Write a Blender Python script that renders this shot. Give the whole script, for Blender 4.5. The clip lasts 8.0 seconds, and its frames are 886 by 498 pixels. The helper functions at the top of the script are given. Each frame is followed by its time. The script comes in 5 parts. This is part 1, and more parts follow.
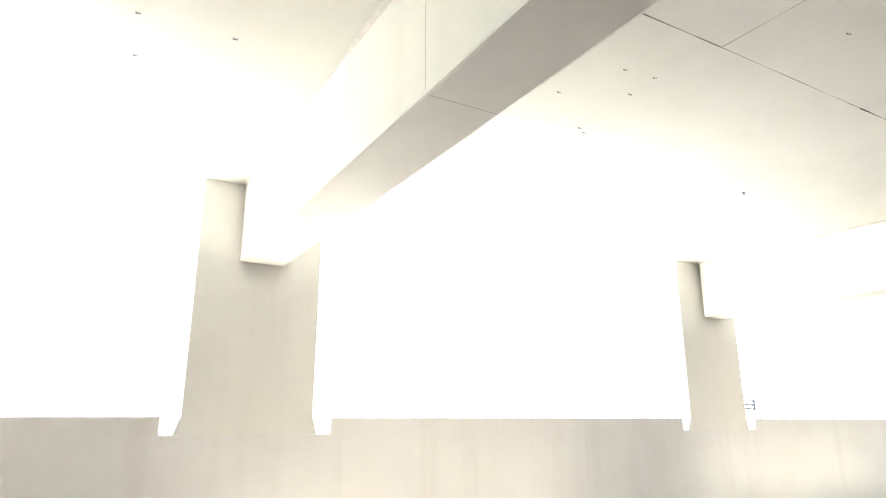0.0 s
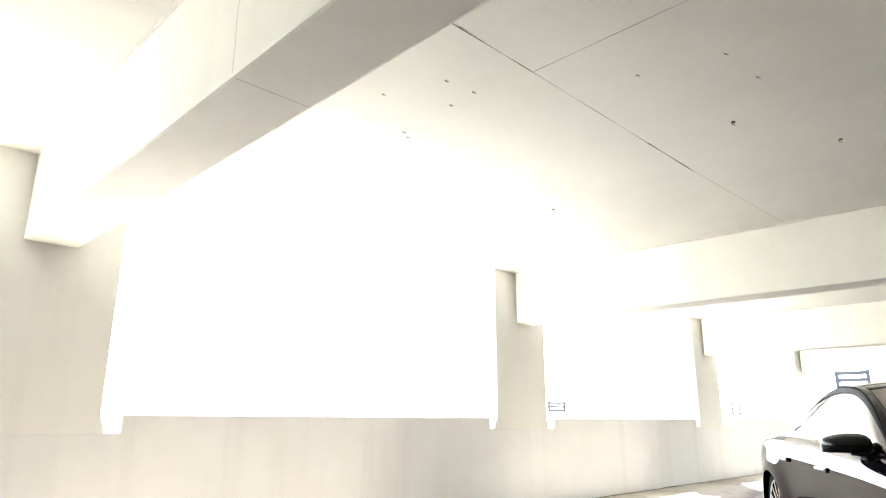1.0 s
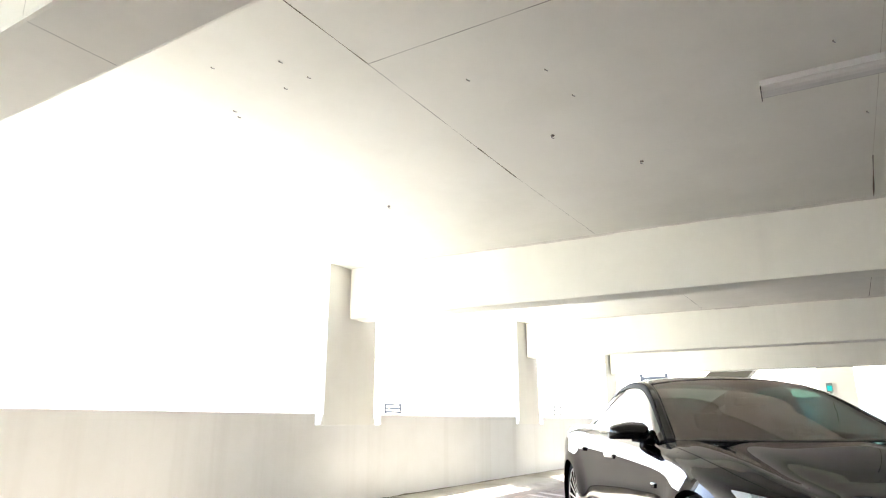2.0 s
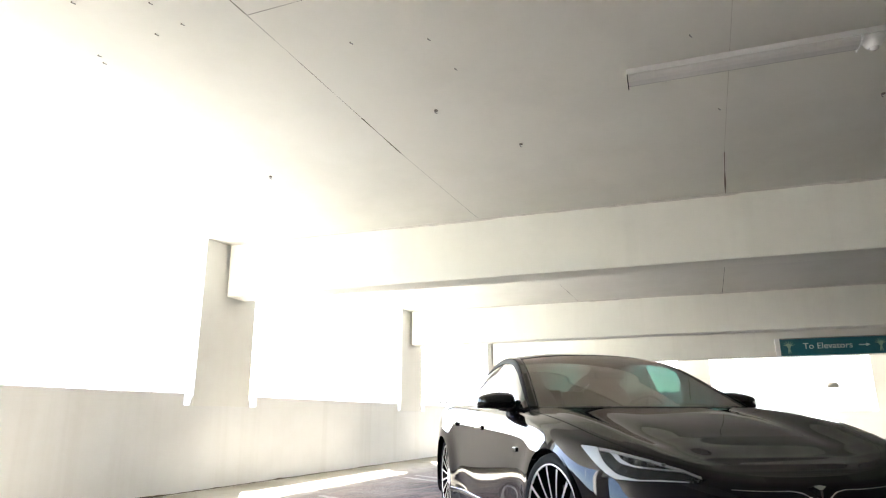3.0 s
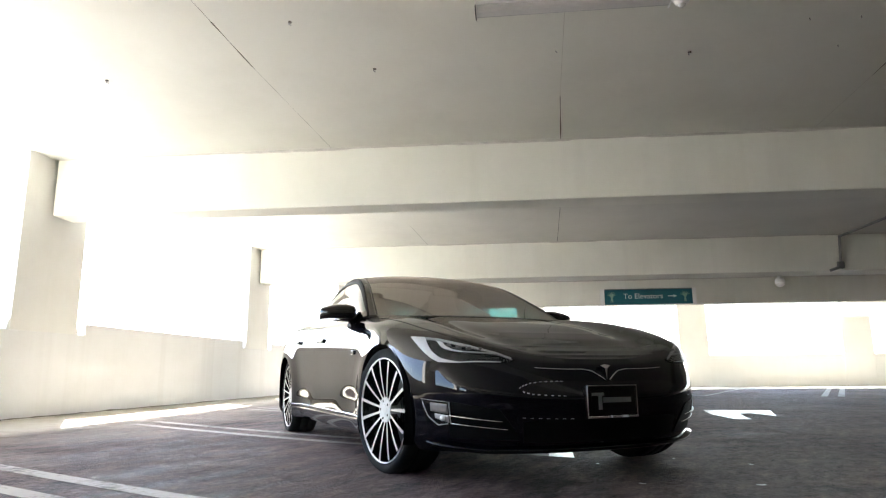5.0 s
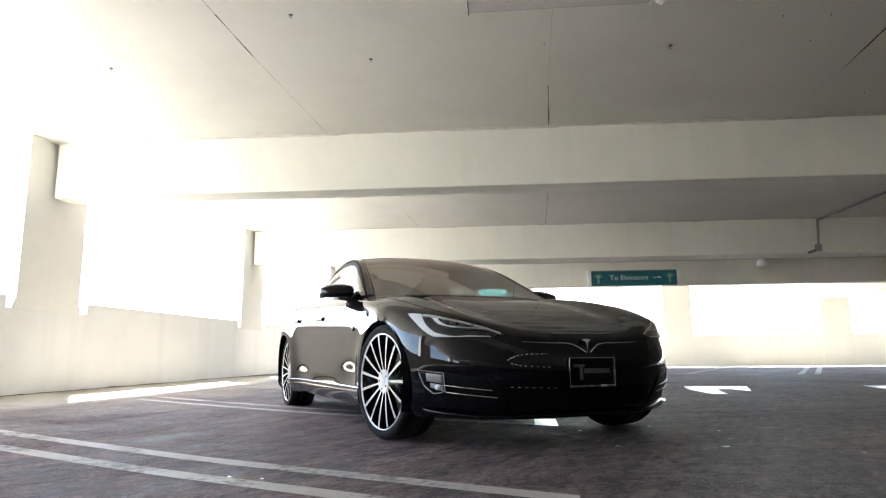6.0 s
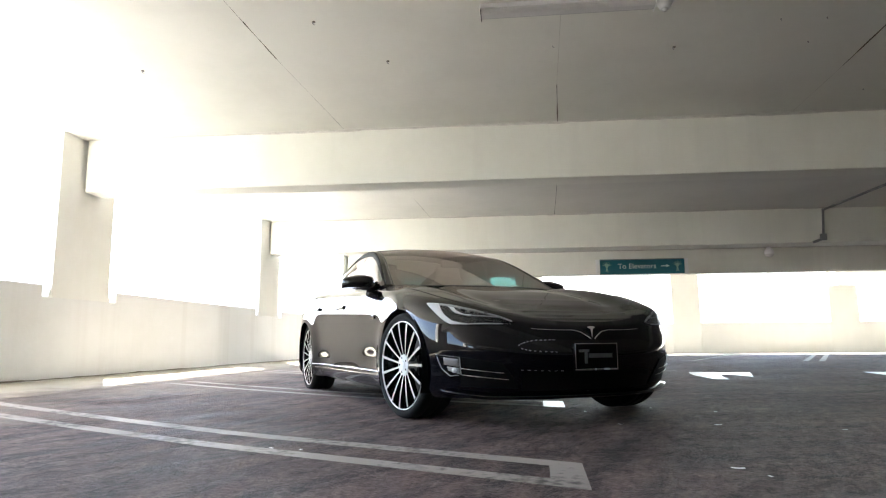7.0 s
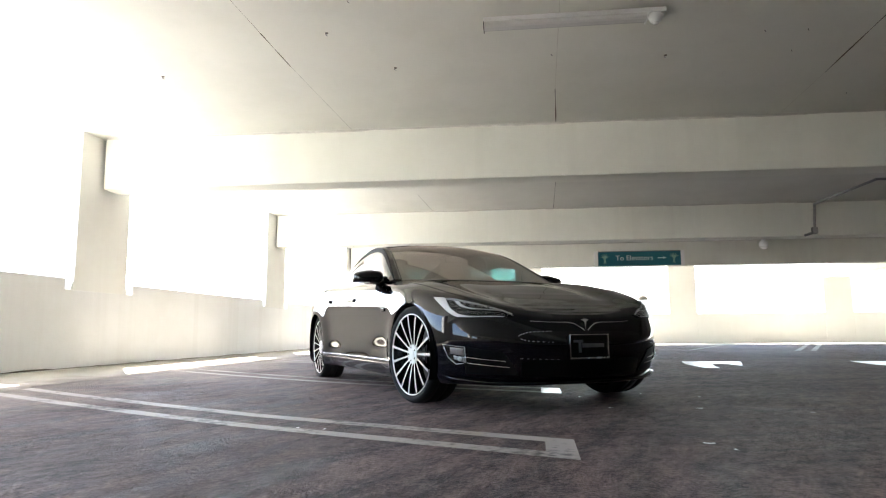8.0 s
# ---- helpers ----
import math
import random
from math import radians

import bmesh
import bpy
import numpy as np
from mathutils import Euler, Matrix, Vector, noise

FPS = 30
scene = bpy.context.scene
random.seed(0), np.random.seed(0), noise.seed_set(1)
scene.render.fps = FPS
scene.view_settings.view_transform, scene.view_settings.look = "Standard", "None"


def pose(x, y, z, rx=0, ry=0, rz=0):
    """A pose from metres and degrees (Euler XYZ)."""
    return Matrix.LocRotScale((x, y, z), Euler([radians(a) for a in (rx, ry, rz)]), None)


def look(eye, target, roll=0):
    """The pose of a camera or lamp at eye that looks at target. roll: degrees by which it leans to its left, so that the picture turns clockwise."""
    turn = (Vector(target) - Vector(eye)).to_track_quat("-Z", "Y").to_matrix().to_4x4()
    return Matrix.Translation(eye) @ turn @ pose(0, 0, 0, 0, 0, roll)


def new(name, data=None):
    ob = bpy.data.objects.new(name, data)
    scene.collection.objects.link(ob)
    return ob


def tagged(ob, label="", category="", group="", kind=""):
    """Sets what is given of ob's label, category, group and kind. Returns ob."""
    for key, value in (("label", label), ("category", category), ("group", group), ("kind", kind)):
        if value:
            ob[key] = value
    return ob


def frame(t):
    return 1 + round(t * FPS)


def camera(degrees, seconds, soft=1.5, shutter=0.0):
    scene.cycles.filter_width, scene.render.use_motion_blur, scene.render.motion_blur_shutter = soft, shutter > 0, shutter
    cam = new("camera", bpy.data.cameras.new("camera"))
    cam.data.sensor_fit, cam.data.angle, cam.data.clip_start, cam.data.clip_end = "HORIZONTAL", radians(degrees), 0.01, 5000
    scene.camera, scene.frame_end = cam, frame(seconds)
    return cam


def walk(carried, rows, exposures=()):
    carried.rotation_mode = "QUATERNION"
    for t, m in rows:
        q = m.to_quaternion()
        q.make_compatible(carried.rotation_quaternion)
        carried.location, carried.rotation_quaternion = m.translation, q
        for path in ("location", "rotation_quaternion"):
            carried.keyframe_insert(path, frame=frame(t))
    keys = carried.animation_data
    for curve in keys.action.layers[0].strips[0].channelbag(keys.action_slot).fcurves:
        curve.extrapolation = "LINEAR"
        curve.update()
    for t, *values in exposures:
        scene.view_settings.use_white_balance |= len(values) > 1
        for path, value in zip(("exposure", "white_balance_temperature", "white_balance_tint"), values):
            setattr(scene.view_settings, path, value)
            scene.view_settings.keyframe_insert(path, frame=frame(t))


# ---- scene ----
import functools

cam = camera(69.6, 8.0, soft=1.15)
PATH = [
    (0, (1.185, 0.03, 1.131), (2.147, 1.705, 1.651), -0.0),
    (0.5, (1.232, -0.001, 1.127), (2.385, 1.548, 1.648), -0.0),
    (1, (1.297, -0.066, 1.115), (2.653, 1.308, 1.637), 0.1),
    (1.5, (1.343, -0.12, 1.086), (2.867, 1.063, 1.612), 0.0),
    (2, (1.368, -0.168, 1.043), (3.017, 0.832, 1.571), -0.1),
    (2.2, (1.377, -0.183, 1.036), (3.067, 0.749, 1.561), -0.3),
    (3.3, (1.479, -0.292, 0.802), (3.303, 0.354, 1.308), -0.3),
    (3.5, (1.495, -0.327, 0.769), (3.333, 0.287, 1.262), -0.4),
    (4, (1.483, -0.345, 0.684), (3.36, 0.179, 1.135), -0.4),
    (4.5, (1.437, -0.352, 0.611), (3.352, 0.054, 1.017), -0.4),
    (5, (1.352, -0.348, 0.559), (3.294, -0.064, 0.941), -0.5),
    (6.5, (0.935, -0.357, 0.516), (2.893, -0.091, 0.823), -0.5),
    (7, (0.78, -0.355, 0.512), (2.739, -0.073, 0.799), -0.5),
    (7.5, (0.598, -0.345, 0.511), (2.559, -0.063, 0.784), -0.4),
    (8, (0.427, -0.363, 0.521), (2.39, -0.081, 0.777), -0.5),
]
EXPOSURES = [(0, 3.86), (8, 3.86)]
walk(cam, [(t, look(eye, target, roll)) for t, eye, target, roll in PATH], EXPOSURES)

# ---- world and sun ----
SUN_FROM = Vector((0.62, 0.46, 1.0)).normalized()     # towards the sun
world = bpy.data.worlds.new("sky")
scene.world = world
world.use_nodes = True
wn = world.node_tree.nodes
sky = wn.new("ShaderNodeTexSky")
sky.sky_type = "NISHITA"
sky.sun_disc = False
sky.sun_elevation = math.asin(SUN_FROM.z)
sky.sun_rotation = math.atan2(SUN_FROM.x, SUN_FROM.y)
sky.dust_density = 2.0
wn["Background"].inputs["Strength"].default_value = 0.15
world.node_tree.links.new(sky.outputs["Color"], wn["Background"].inputs["Color"])
sun_data = bpy.data.lights.new("sun", "SUN")
sun_data.energy, sun_data.angle, sun_data.color = 4.5, radians(0.55), (1.0, 0.97, 0.92)
sun = new("sun", sun_data)
sun.matrix_world = look(SUN_FROM * 30, (0, 0, 0))

# ---- materials ----
def shader(name, rough=0.5, metal=0.0, coat=0.0, spec=0.5):
    m = bpy.data.materials.new(name)
    m.use_nodes = True
    b = m.node_tree.nodes["Principled BSDF"]
    b.inputs["Roughness"].default_value = rough
    b.inputs["Metallic"].default_value = metal
    b.inputs["Coat Weight"].default_value = coat
    b.inputs["Coat Roughness"].default_value = 0.02
    b.inputs["Specular IOR Level"].default_value = spec
    return m, m.node_tree.nodes, m.node_tree.links, b


def plain(name, color, rough=0.5, metal=0.0, coat=0.0, spec=0.5, grain=0.08, scale=40.0):
    """One colour with a fine grain in colour and roughness."""
    m, n, l, b = shader(name, rough, metal, coat, spec)
    tc = n.new("ShaderNodeTexCoord")
    tex = n.new("ShaderNodeTexNoise")
    tex.inputs["Scale"].default_value = scale
    tex.inputs["Detail"].default_value = 4
    l.new(tc.outputs["Object"], tex.inputs["Vector"])
    mix = n.new("ShaderNodeMix")
    mix.data_type = "RGBA"
    mix.inputs["A"].default_value = (*[c * (1 - grain) for c in color], 1)
    mix.inputs["B"].default_value = (*[min(1, c * (1 + grain)) for c in color], 1)
    l.new(tex.outputs["Fac"], mix.inputs["Factor"])
    l.new(mix.outputs["Result"], b.inputs["Base Color"])
    return m


def painted_concrete(name, color, stain, streak=0.0, bump=0.25, rough=0.75):
    """Painted concrete: blotches, fine pitting and, where streak is set, runs of dirt down the face."""
    m, n, l, b = shader(name, rough, spec=0.35)
    geo = n.new("ShaderNodeNewGeometry")
    big = n.new("ShaderNodeTexNoise")
    big.inputs["Scale"].default_value, big.inputs["Detail"].default_value, big.inputs["Roughness"].default_value = 0.9, 8, 0.62
    l.new(geo.outputs["Position"], big.inputs["Vector"])
    ramp = n.new("ShaderNodeMapRange")
    ramp.inputs["From Min"].default_value, ramp.inputs["From Max"].default_value = 0.42, 0.78
    l.new(big.outputs["Fac"], ramp.inputs["Value"])
    mix = n.new("ShaderNodeMix")
    mix.data_type = "RGBA"
    mix.inputs["A"].default_value, mix.inputs["B"].default_value = (*color, 1), (*stain, 1)
    l.new(ramp.outputs["Result"], mix.inputs["Factor"])
    out = mix.outputs["Result"]
    if streak:
        mp = n.new("ShaderNodeMapping")
        mp.inputs["Scale"].default_value = (5.0, 5.0, 0.22)
        l.new(geo.outputs["Position"], mp.inputs["Vector"])
        run = n.new("ShaderNodeTexNoise")
        run.inputs["Scale"].default_value, run.inputs["Detail"].default_value = 1.0, 5
        l.new(mp.outputs["Vector"], run.inputs["Vector"])
        r2 = n.new("ShaderNodeMapRange")
        r2.inputs["From Min"].default_value, r2.inputs["From Max"].default_value = 0.5, 0.75
        r2.inputs["To Max"].default_value = streak
        l.new(run.outputs["Fac"], r2.inputs["Value"])
        mix2 = n.new("ShaderNodeMix")
        mix2.data_type = "RGBA"
        mix2.inputs["B"].default_value = (stain[0] * 0.72, stain[1] * 0.7, stain[2] * 0.66, 1)
        l.new(r2.outputs["Result"], mix2.inputs["Factor"])
        l.new(out, mix2.inputs["A"])
        out = mix2.outputs["Result"]
    l.new(out, b.inputs["Base Color"])
    fine = n.new("ShaderNodeTexNoise")
    fine.inputs["Scale"].default_value, fine.inputs["Detail"].default_value = 22, 6
    l.new(geo.outputs["Position"], fine.inputs["Vector"])
    bp = n.new("ShaderNodeBump")
    bp.inputs["Strength"].default_value, bp.inputs["Distance"].default_value = bump, 0.006
    l.new(fine.outputs["Fac"], bp.inputs["Height"])
    l.new(bp.outputs["Normal"], b.inputs["Normal"])
    return m


def deck_coating(name):
    """Dark trowelled deck: long sweeps across the bays, arcs of trowel marks, grit and worn lighter patches."""
    m, n, l, b = shader(name, 0.7, spec=0.15)
    geo = n.new("ShaderNodeNewGeometry")

    def tex(scale, detail, squash=None, turn=0.0, rough=0.55):
        t = n.new("ShaderNodeTexNoise")
        t.inputs["Scale"].default_value, t.inputs["Detail"].default_value, t.inputs["Roughness"].default_value = scale, detail, rough
        src = geo.outputs["Position"]
        if squash:
            mp = n.new("ShaderNodeMapping")
            mp.vector_type = "TEXTURE"
            mp.inputs["Rotation"].default_value = (0, 0, radians(turn))
            mp.inputs["Scale"].default_value = squash
            l.new(src, mp.inputs["Vector"])
            src = mp.outputs["Vector"]
        l.new(src, t.inputs["Vector"])
        return t.outputs["Fac"]

    def calc(op, a, x, c=None):
        q = n.new("ShaderNodeMath")
        q.operation = op
        for k, v in enumerate((a, x, c)):
            if v is None:
                continue
            if isinstance(v, (int, float)):
                q.inputs[k].default_value = v
            else:
                l.new(v, q.inputs[k])
        return q.outputs["Value"]

    blotch = tex(0.5, 7)
    # shallow waves left by the trowel in the stalls, long streaks across the aisle
    turned = n.new("ShaderNodeMapping")
    turned.vector_type = "TEXTURE"
    turned.inputs["Rotation"].default_value = (0, 0, radians(-15))
    turned.inputs["Scale"].default_value = (2.2, 1.0, 1.0)
    l.new(geo.outputs["Position"], turned.inputs["Vector"])
    waves = n.new("ShaderNodeTexWave")
    waves.wave_type, waves.bands_direction = "BANDS", "Y"
    waves.inputs["Scale"].default_value, waves.inputs["Distortion"].default_value = 1.05, 9.0
    waves.inputs["Detail"].default_value, waves.inputs["Detail Scale"].default_value = 4.0, 1.6
    l.new(turned.outputs["Vector"], waves.inputs["Vector"])
    stalls = calc("MULTIPLY_ADD", waves.outputs["Fac"], 0.17, calc("MULTIPLY_ADD", tex(1.6, 8, (1.3, 0.36, 1.0), -15, 0.66), 0.83, 0.0))
    aisle = tex(1.5, 9, (2.4, 0.30, 1.0), 107, 0.68)
    place = n.new("ShaderNodeSeparateXYZ")
    l.new(geo.outputs["Position"], place.inputs["Vector"])
    lane = n.new("ShaderNodeMapRange")
    lane.interpolation_type = "SMOOTHSTEP"
    lane.inputs["From Min"].default_value, lane.inputs["From Max"].default_value = -1.5, -0.5
    l.new(calc("ADD", calc("MULTIPLY_ADD", blotch, 1.2, -0.6), place.outputs["Y"]), lane.inputs["Value"])
    sweep = calc("MULTIPLY_ADD", calc("SUBTRACT", stalls, aisle), lane.outputs["Result"], aisle)
    ripple = tex(5.0, 7, (1.3, 0.6, 1.0), -24, 0.62)
    lumps = tex(20.0, 8, (1.15, 0.85, 1.0), -35, 0.68)
    crinkle = tex(9.0, 9, (1.5, 0.62, 1.0), -20, 0.72)
    grit = tex(95.0, 4)
    vor = n.new("ShaderNodeTexVoronoi")
    vor.inputs["Scale"].default_value, vor.inputs["Randomness"].default_value = 1.5, 1.0
    l.new(geo.outputs["Position"], vor.inputs["Vector"])
    arc = calc("SINE", calc("MULTIPLY_ADD", vor.outputs["Distance"], 170.0, calc("MULTIPLY", ripple, 62.0)), 0)
    mask = n.new("ShaderNodeMapRange")
    mask.inputs["From Min"].default_value, mask.inputs["From Max"].default_value = 0.44, 0.56
    l.new(tex(1.1, 3), mask.inputs["Value"])
    arc = calc("MULTIPLY", arc, mask.outputs["Result"])
    height = calc("MULTIPLY_ADD", arc, 0.34, calc("MULTIPLY_ADD", crinkle, 2.2, calc("MULTIPLY_ADD", lumps, 1.5, calc("MULTIPLY_ADD", grit, 0.35, calc("MULTIPLY_ADD", sweep, 0.7, calc("MULTIPLY", ripple, 1.3))))))
    bp = n.new("ShaderNodeBump")
    bp.inputs["Strength"].default_value, bp.inputs["Distance"].default_value = 0.85, 0.022
    l.new(height, bp.inputs["Height"])
    l.new(bp.outputs["Normal"], b.inputs["Normal"])
    tone = calc("MULTIPLY_ADD", arc, 0.022, calc("MULTIPLY_ADD", sweep, 0.34, calc("MULTIPLY_ADD", blotch, 0.15, calc("MULTIPLY_ADD", crinkle, 0.29, calc("MULTIPLY", lumps, 0.22)))))
    ramp = n.new("ShaderNodeValToRGB")
    ramp.color_ramp.elements[0].position, ramp.color_ramp.elements[0].color = 0.43, (0.026, 0.0190, 0.0178, 1)
    ramp.color_ramp.elements[1].position, ramp.color_ramp.elements[1].color = 0.57, (0.188, 0.136, 0.127, 1)
    l.new(tone, ramp.inputs["Fac"])
    gm = n.new("ShaderNodeMix")
    gm.data_type, gm.blend_type = "RGBA", "OVERLAY"
    gm.inputs["Factor"].default_value = 0.6
    speck = n.new("ShaderNodeMapRange")
    speck.inputs["From Min"].default_value, speck.inputs["From Max"].default_value = 0.33, 0.67
    l.new(calc("MULTIPLY_ADD", tex(48.0, 6, None, 0, 0.7), 0.6, calc("MULTIPLY", grit, 0.4)), speck.inputs["Value"])
    l.new(ramp.outputs["Color"], gm.inputs["A"])
    l.new(speck.outputs["Result"], gm.inputs["B"])
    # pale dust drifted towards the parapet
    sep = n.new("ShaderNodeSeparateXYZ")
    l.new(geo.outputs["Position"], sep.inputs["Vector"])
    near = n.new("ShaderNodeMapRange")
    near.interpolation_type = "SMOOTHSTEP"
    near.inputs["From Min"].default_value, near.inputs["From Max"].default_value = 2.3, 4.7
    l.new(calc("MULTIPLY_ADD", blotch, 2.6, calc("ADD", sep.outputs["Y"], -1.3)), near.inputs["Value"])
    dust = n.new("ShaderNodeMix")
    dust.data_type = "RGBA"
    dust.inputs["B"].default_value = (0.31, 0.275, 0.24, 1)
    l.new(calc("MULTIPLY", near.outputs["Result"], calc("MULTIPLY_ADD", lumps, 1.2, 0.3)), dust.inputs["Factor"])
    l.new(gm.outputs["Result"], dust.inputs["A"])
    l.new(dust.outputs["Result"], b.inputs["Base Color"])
    rr = n.new("ShaderNodeMapRange")
    rr.inputs["From Min"].default_value, rr.inputs["From Max"].default_value = 0.36, 0.64
    rr.inputs["To Min"].default_value, rr.inputs["To Max"].default_value = 0.56, 0.80
    l.new(sweep, rr.inputs["Value"])
    l.new(rr.outputs["Result"], b.inputs["Roughness"])
    return m


def worn_paint(name, color, under, spec=0.08, rough=0.6):
    """Traffic paint worn through to the deck in specks."""
    m, n, l, b = shader(name, rough, spec=spec)
    geo = n.new("ShaderNodeNewGeometry")
    tex = n.new("ShaderNodeTexNoise")
    tex.inputs["Scale"].default_value, tex.inputs["Detail"].default_value = 26, 8
    l.new(geo.outputs["Position"], tex.inputs["Vector"])
    tex2 = n.new("ShaderNodeTexNoise")
    tex2.inputs["Scale"].default_value, tex2.inputs["Detail"].default_value = 2.2, 4
    l.new(geo.outputs["Position"], tex2.inputs["Vector"])
    s = n.new("ShaderNodeMath")
    s.operation = "ADD"
    l.new(tex.outputs["Fac"], s.inputs[0])
    l.new(tex2.outputs["Fac"], s.inputs[1])
    r = n.new("ShaderNodeMapRange")
    r.inputs["From Min"].default_value, r.inputs["From Max"].default_value = 1.0, 1.26
    l.new(s.outputs["Value"], r.inputs["Value"])
    mix = n.new("ShaderNodeMix")
    mix.data_type = "RGBA"
    mix.inputs["A"].default_value, mix.inputs["B"].default_value = (*color, 1), (*under, 1)
    l.new(r.outputs["Result"], mix.inputs["Factor"])
    l.new(mix.outputs["Result"], b.inputs["Base Color"])
    bp = n.new("ShaderNodeBump")
    bp.inputs["Strength"].default_value, bp.inputs["Distance"].default_value = 0.5, 0.008
    l.new(tex.outputs["Fac"], bp.inputs["Height"])
    l.new(bp.outputs["Normal"], b.inputs["Normal"])
    return m


def pane(name, tint, face=0.08, sheen=(0.96, 0.97, 1.0)):
    """Tinted automotive glass: a mirror coat by Fresnel (both faces in one) over a clear tint."""
    m = bpy.data.materials.new(name)
    m.use_nodes = True
    n, l = m.node_tree.nodes, m.node_tree.links
    n.clear()
    out = n.new("ShaderNodeOutputMaterial")
    clear = n.new("ShaderNodeBsdfTransparent")
    clear.inputs["Color"].default_value = (*tint, 1)
    gloss = n.new("ShaderNodeBsdfGlossy")
    gloss.inputs["Roughness"].default_value = 0.0
    gloss.inputs["Color"].default_value = (*sheen, 1)
    lw = n.new("ShaderNodeLayerWeight")
    lw.inputs["Blend"].default_value = 0.5
    fifth = n.new("ShaderNodeMath")
    fifth.operation = "POWER"
    fifth.inputs[1].default_value = 5.0
    l.new(lw.outputs["Facing"], fifth.inputs[0])
    fr = n.new("ShaderNodeMath")
    fr.operation = "MULTIPLY_ADD"
    fr.inputs[1].default_value, fr.inputs[2].default_value = 1.0 - face, face
    l.new(fifth.outputs["Value"], fr.inputs[0])
    mix = n.new("ShaderNodeMixShader")
    l.new(fr.outputs["Value"], mix.inputs["Fac"])
    l.new(clear.outputs["BSDF"], mix.inputs[1])
    l.new(gloss.outputs["BSDF"], mix.inputs[2])
    l.new(mix.outputs["Shader"], out.inputs["Surface"])
    return m


WALL = painted_concrete("white_painted_wall", (0.80, 0.795, 0.80), (0.73, 0.72, 0.715), streak=0.22)
END_WALL = painted_concrete("cream_painted_wall", (0.88, 0.885, 0.835), (0.84, 0.84, 0.78), streak=0.06)
COLUMN = painted_concrete("white_painted_column", (0.82, 0.81, 0.785), (0.75, 0.735, 0.70), streak=0.12)
SOFFIT = painted_concrete("white_painted_soffit", (0.80, 0.785, 0.705), (0.72, 0.705, 0.625), bump=0.15)
BEAM = painted_concrete("white_painted_beam", (0.82, 0.805, 0.715), (0.75, 0.735, 0.645), streak=0.12, bump=0.15)
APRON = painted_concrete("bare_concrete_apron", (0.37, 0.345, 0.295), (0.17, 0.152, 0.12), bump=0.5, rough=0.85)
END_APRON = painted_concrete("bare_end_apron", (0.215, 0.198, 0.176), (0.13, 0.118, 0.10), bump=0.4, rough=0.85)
DECK = deck_coating("dark_deck_coating")


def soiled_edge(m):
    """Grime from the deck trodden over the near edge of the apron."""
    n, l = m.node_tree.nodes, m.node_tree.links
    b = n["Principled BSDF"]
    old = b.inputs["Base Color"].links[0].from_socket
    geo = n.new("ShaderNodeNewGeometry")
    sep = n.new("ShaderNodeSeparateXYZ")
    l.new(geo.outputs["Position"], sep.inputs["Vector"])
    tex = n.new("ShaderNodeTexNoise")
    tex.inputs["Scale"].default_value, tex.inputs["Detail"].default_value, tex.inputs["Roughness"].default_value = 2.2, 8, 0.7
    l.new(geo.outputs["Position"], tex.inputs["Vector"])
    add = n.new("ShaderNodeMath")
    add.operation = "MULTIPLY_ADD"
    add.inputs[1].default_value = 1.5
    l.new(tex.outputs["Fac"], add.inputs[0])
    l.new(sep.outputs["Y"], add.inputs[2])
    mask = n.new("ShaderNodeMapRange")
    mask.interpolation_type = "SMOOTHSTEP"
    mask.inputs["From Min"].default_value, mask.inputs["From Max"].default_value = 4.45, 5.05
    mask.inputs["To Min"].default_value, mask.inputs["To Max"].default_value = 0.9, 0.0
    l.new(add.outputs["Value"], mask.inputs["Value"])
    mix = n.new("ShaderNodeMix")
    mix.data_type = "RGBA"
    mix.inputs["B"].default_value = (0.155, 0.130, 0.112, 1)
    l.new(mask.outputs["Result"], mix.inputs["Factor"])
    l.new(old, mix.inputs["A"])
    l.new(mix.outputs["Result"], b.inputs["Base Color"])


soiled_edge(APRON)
LINE = worn_paint("white_traffic_paint", (0.33, 0.30, 0.27), (0.10, 0.09, 0.085))
ARROW_PAINT = worn_paint("bright_white_paint", (0.86, 0.86, 0.86), (0.50, 0.49, 0.48), 0.5, 0.28)
CANOPY = plain("dark_canopy", (0.040, 0.032, 0.019), 0.8, spec=0.1)
TEAL_GLOW, _n, _l, _b = shader("teal_lamp", 0.3)
_b.inputs["Base Color"].default_value = (0.01, 0.25, 0.25, 1)
_b.inputs["Emission Color"].default_value = (0.02, 0.75, 0.70, 1)
_b.inputs["Emission Strength"].default_value = 0.06
JOINT = plain("dark_joint", (0.13, 0.105, 0.08), 0.9, grain=0.6, scale=9)
CAULK = plain("pale_caulk", (0.62, 0.59, 0.52), 0.8, grain=0.25, scale=12)
BARE = painted_concrete("bare_grey_concrete", (0.24, 0.23, 0.21), (0.16, 0.15, 0.14), streak=0.3)
GROUND = painted_concrete("pale_ground", (0.42, 0.41, 0.38), (0.30, 0.30, 0.28))
WHITE_METAL = plain("white_enamel", (0.84, 0.83, 0.80), 0.4, grain=0.03)
DIFFUSER = plain("grey_diffuser", (0.74, 0.72, 0.68), 0.25, grain=0.04)
TEAL = plain("teal_sign_face", (0.010, 0.115, 0.145), 0.35, grain=0.06, scale=3)
SIGN_WHITE = plain("sign_lettering", (0.62, 0.70, 0.66), 0.4, grain=0.03)
SIGN_PLANT = plain("sign_plant_motif", (0.24, 0.40, 0.30), 0.4, grain=0.05)
PALE_SCRAP = plain("pale_scrap", (0.88, 0.87, 0.86), 0.3)
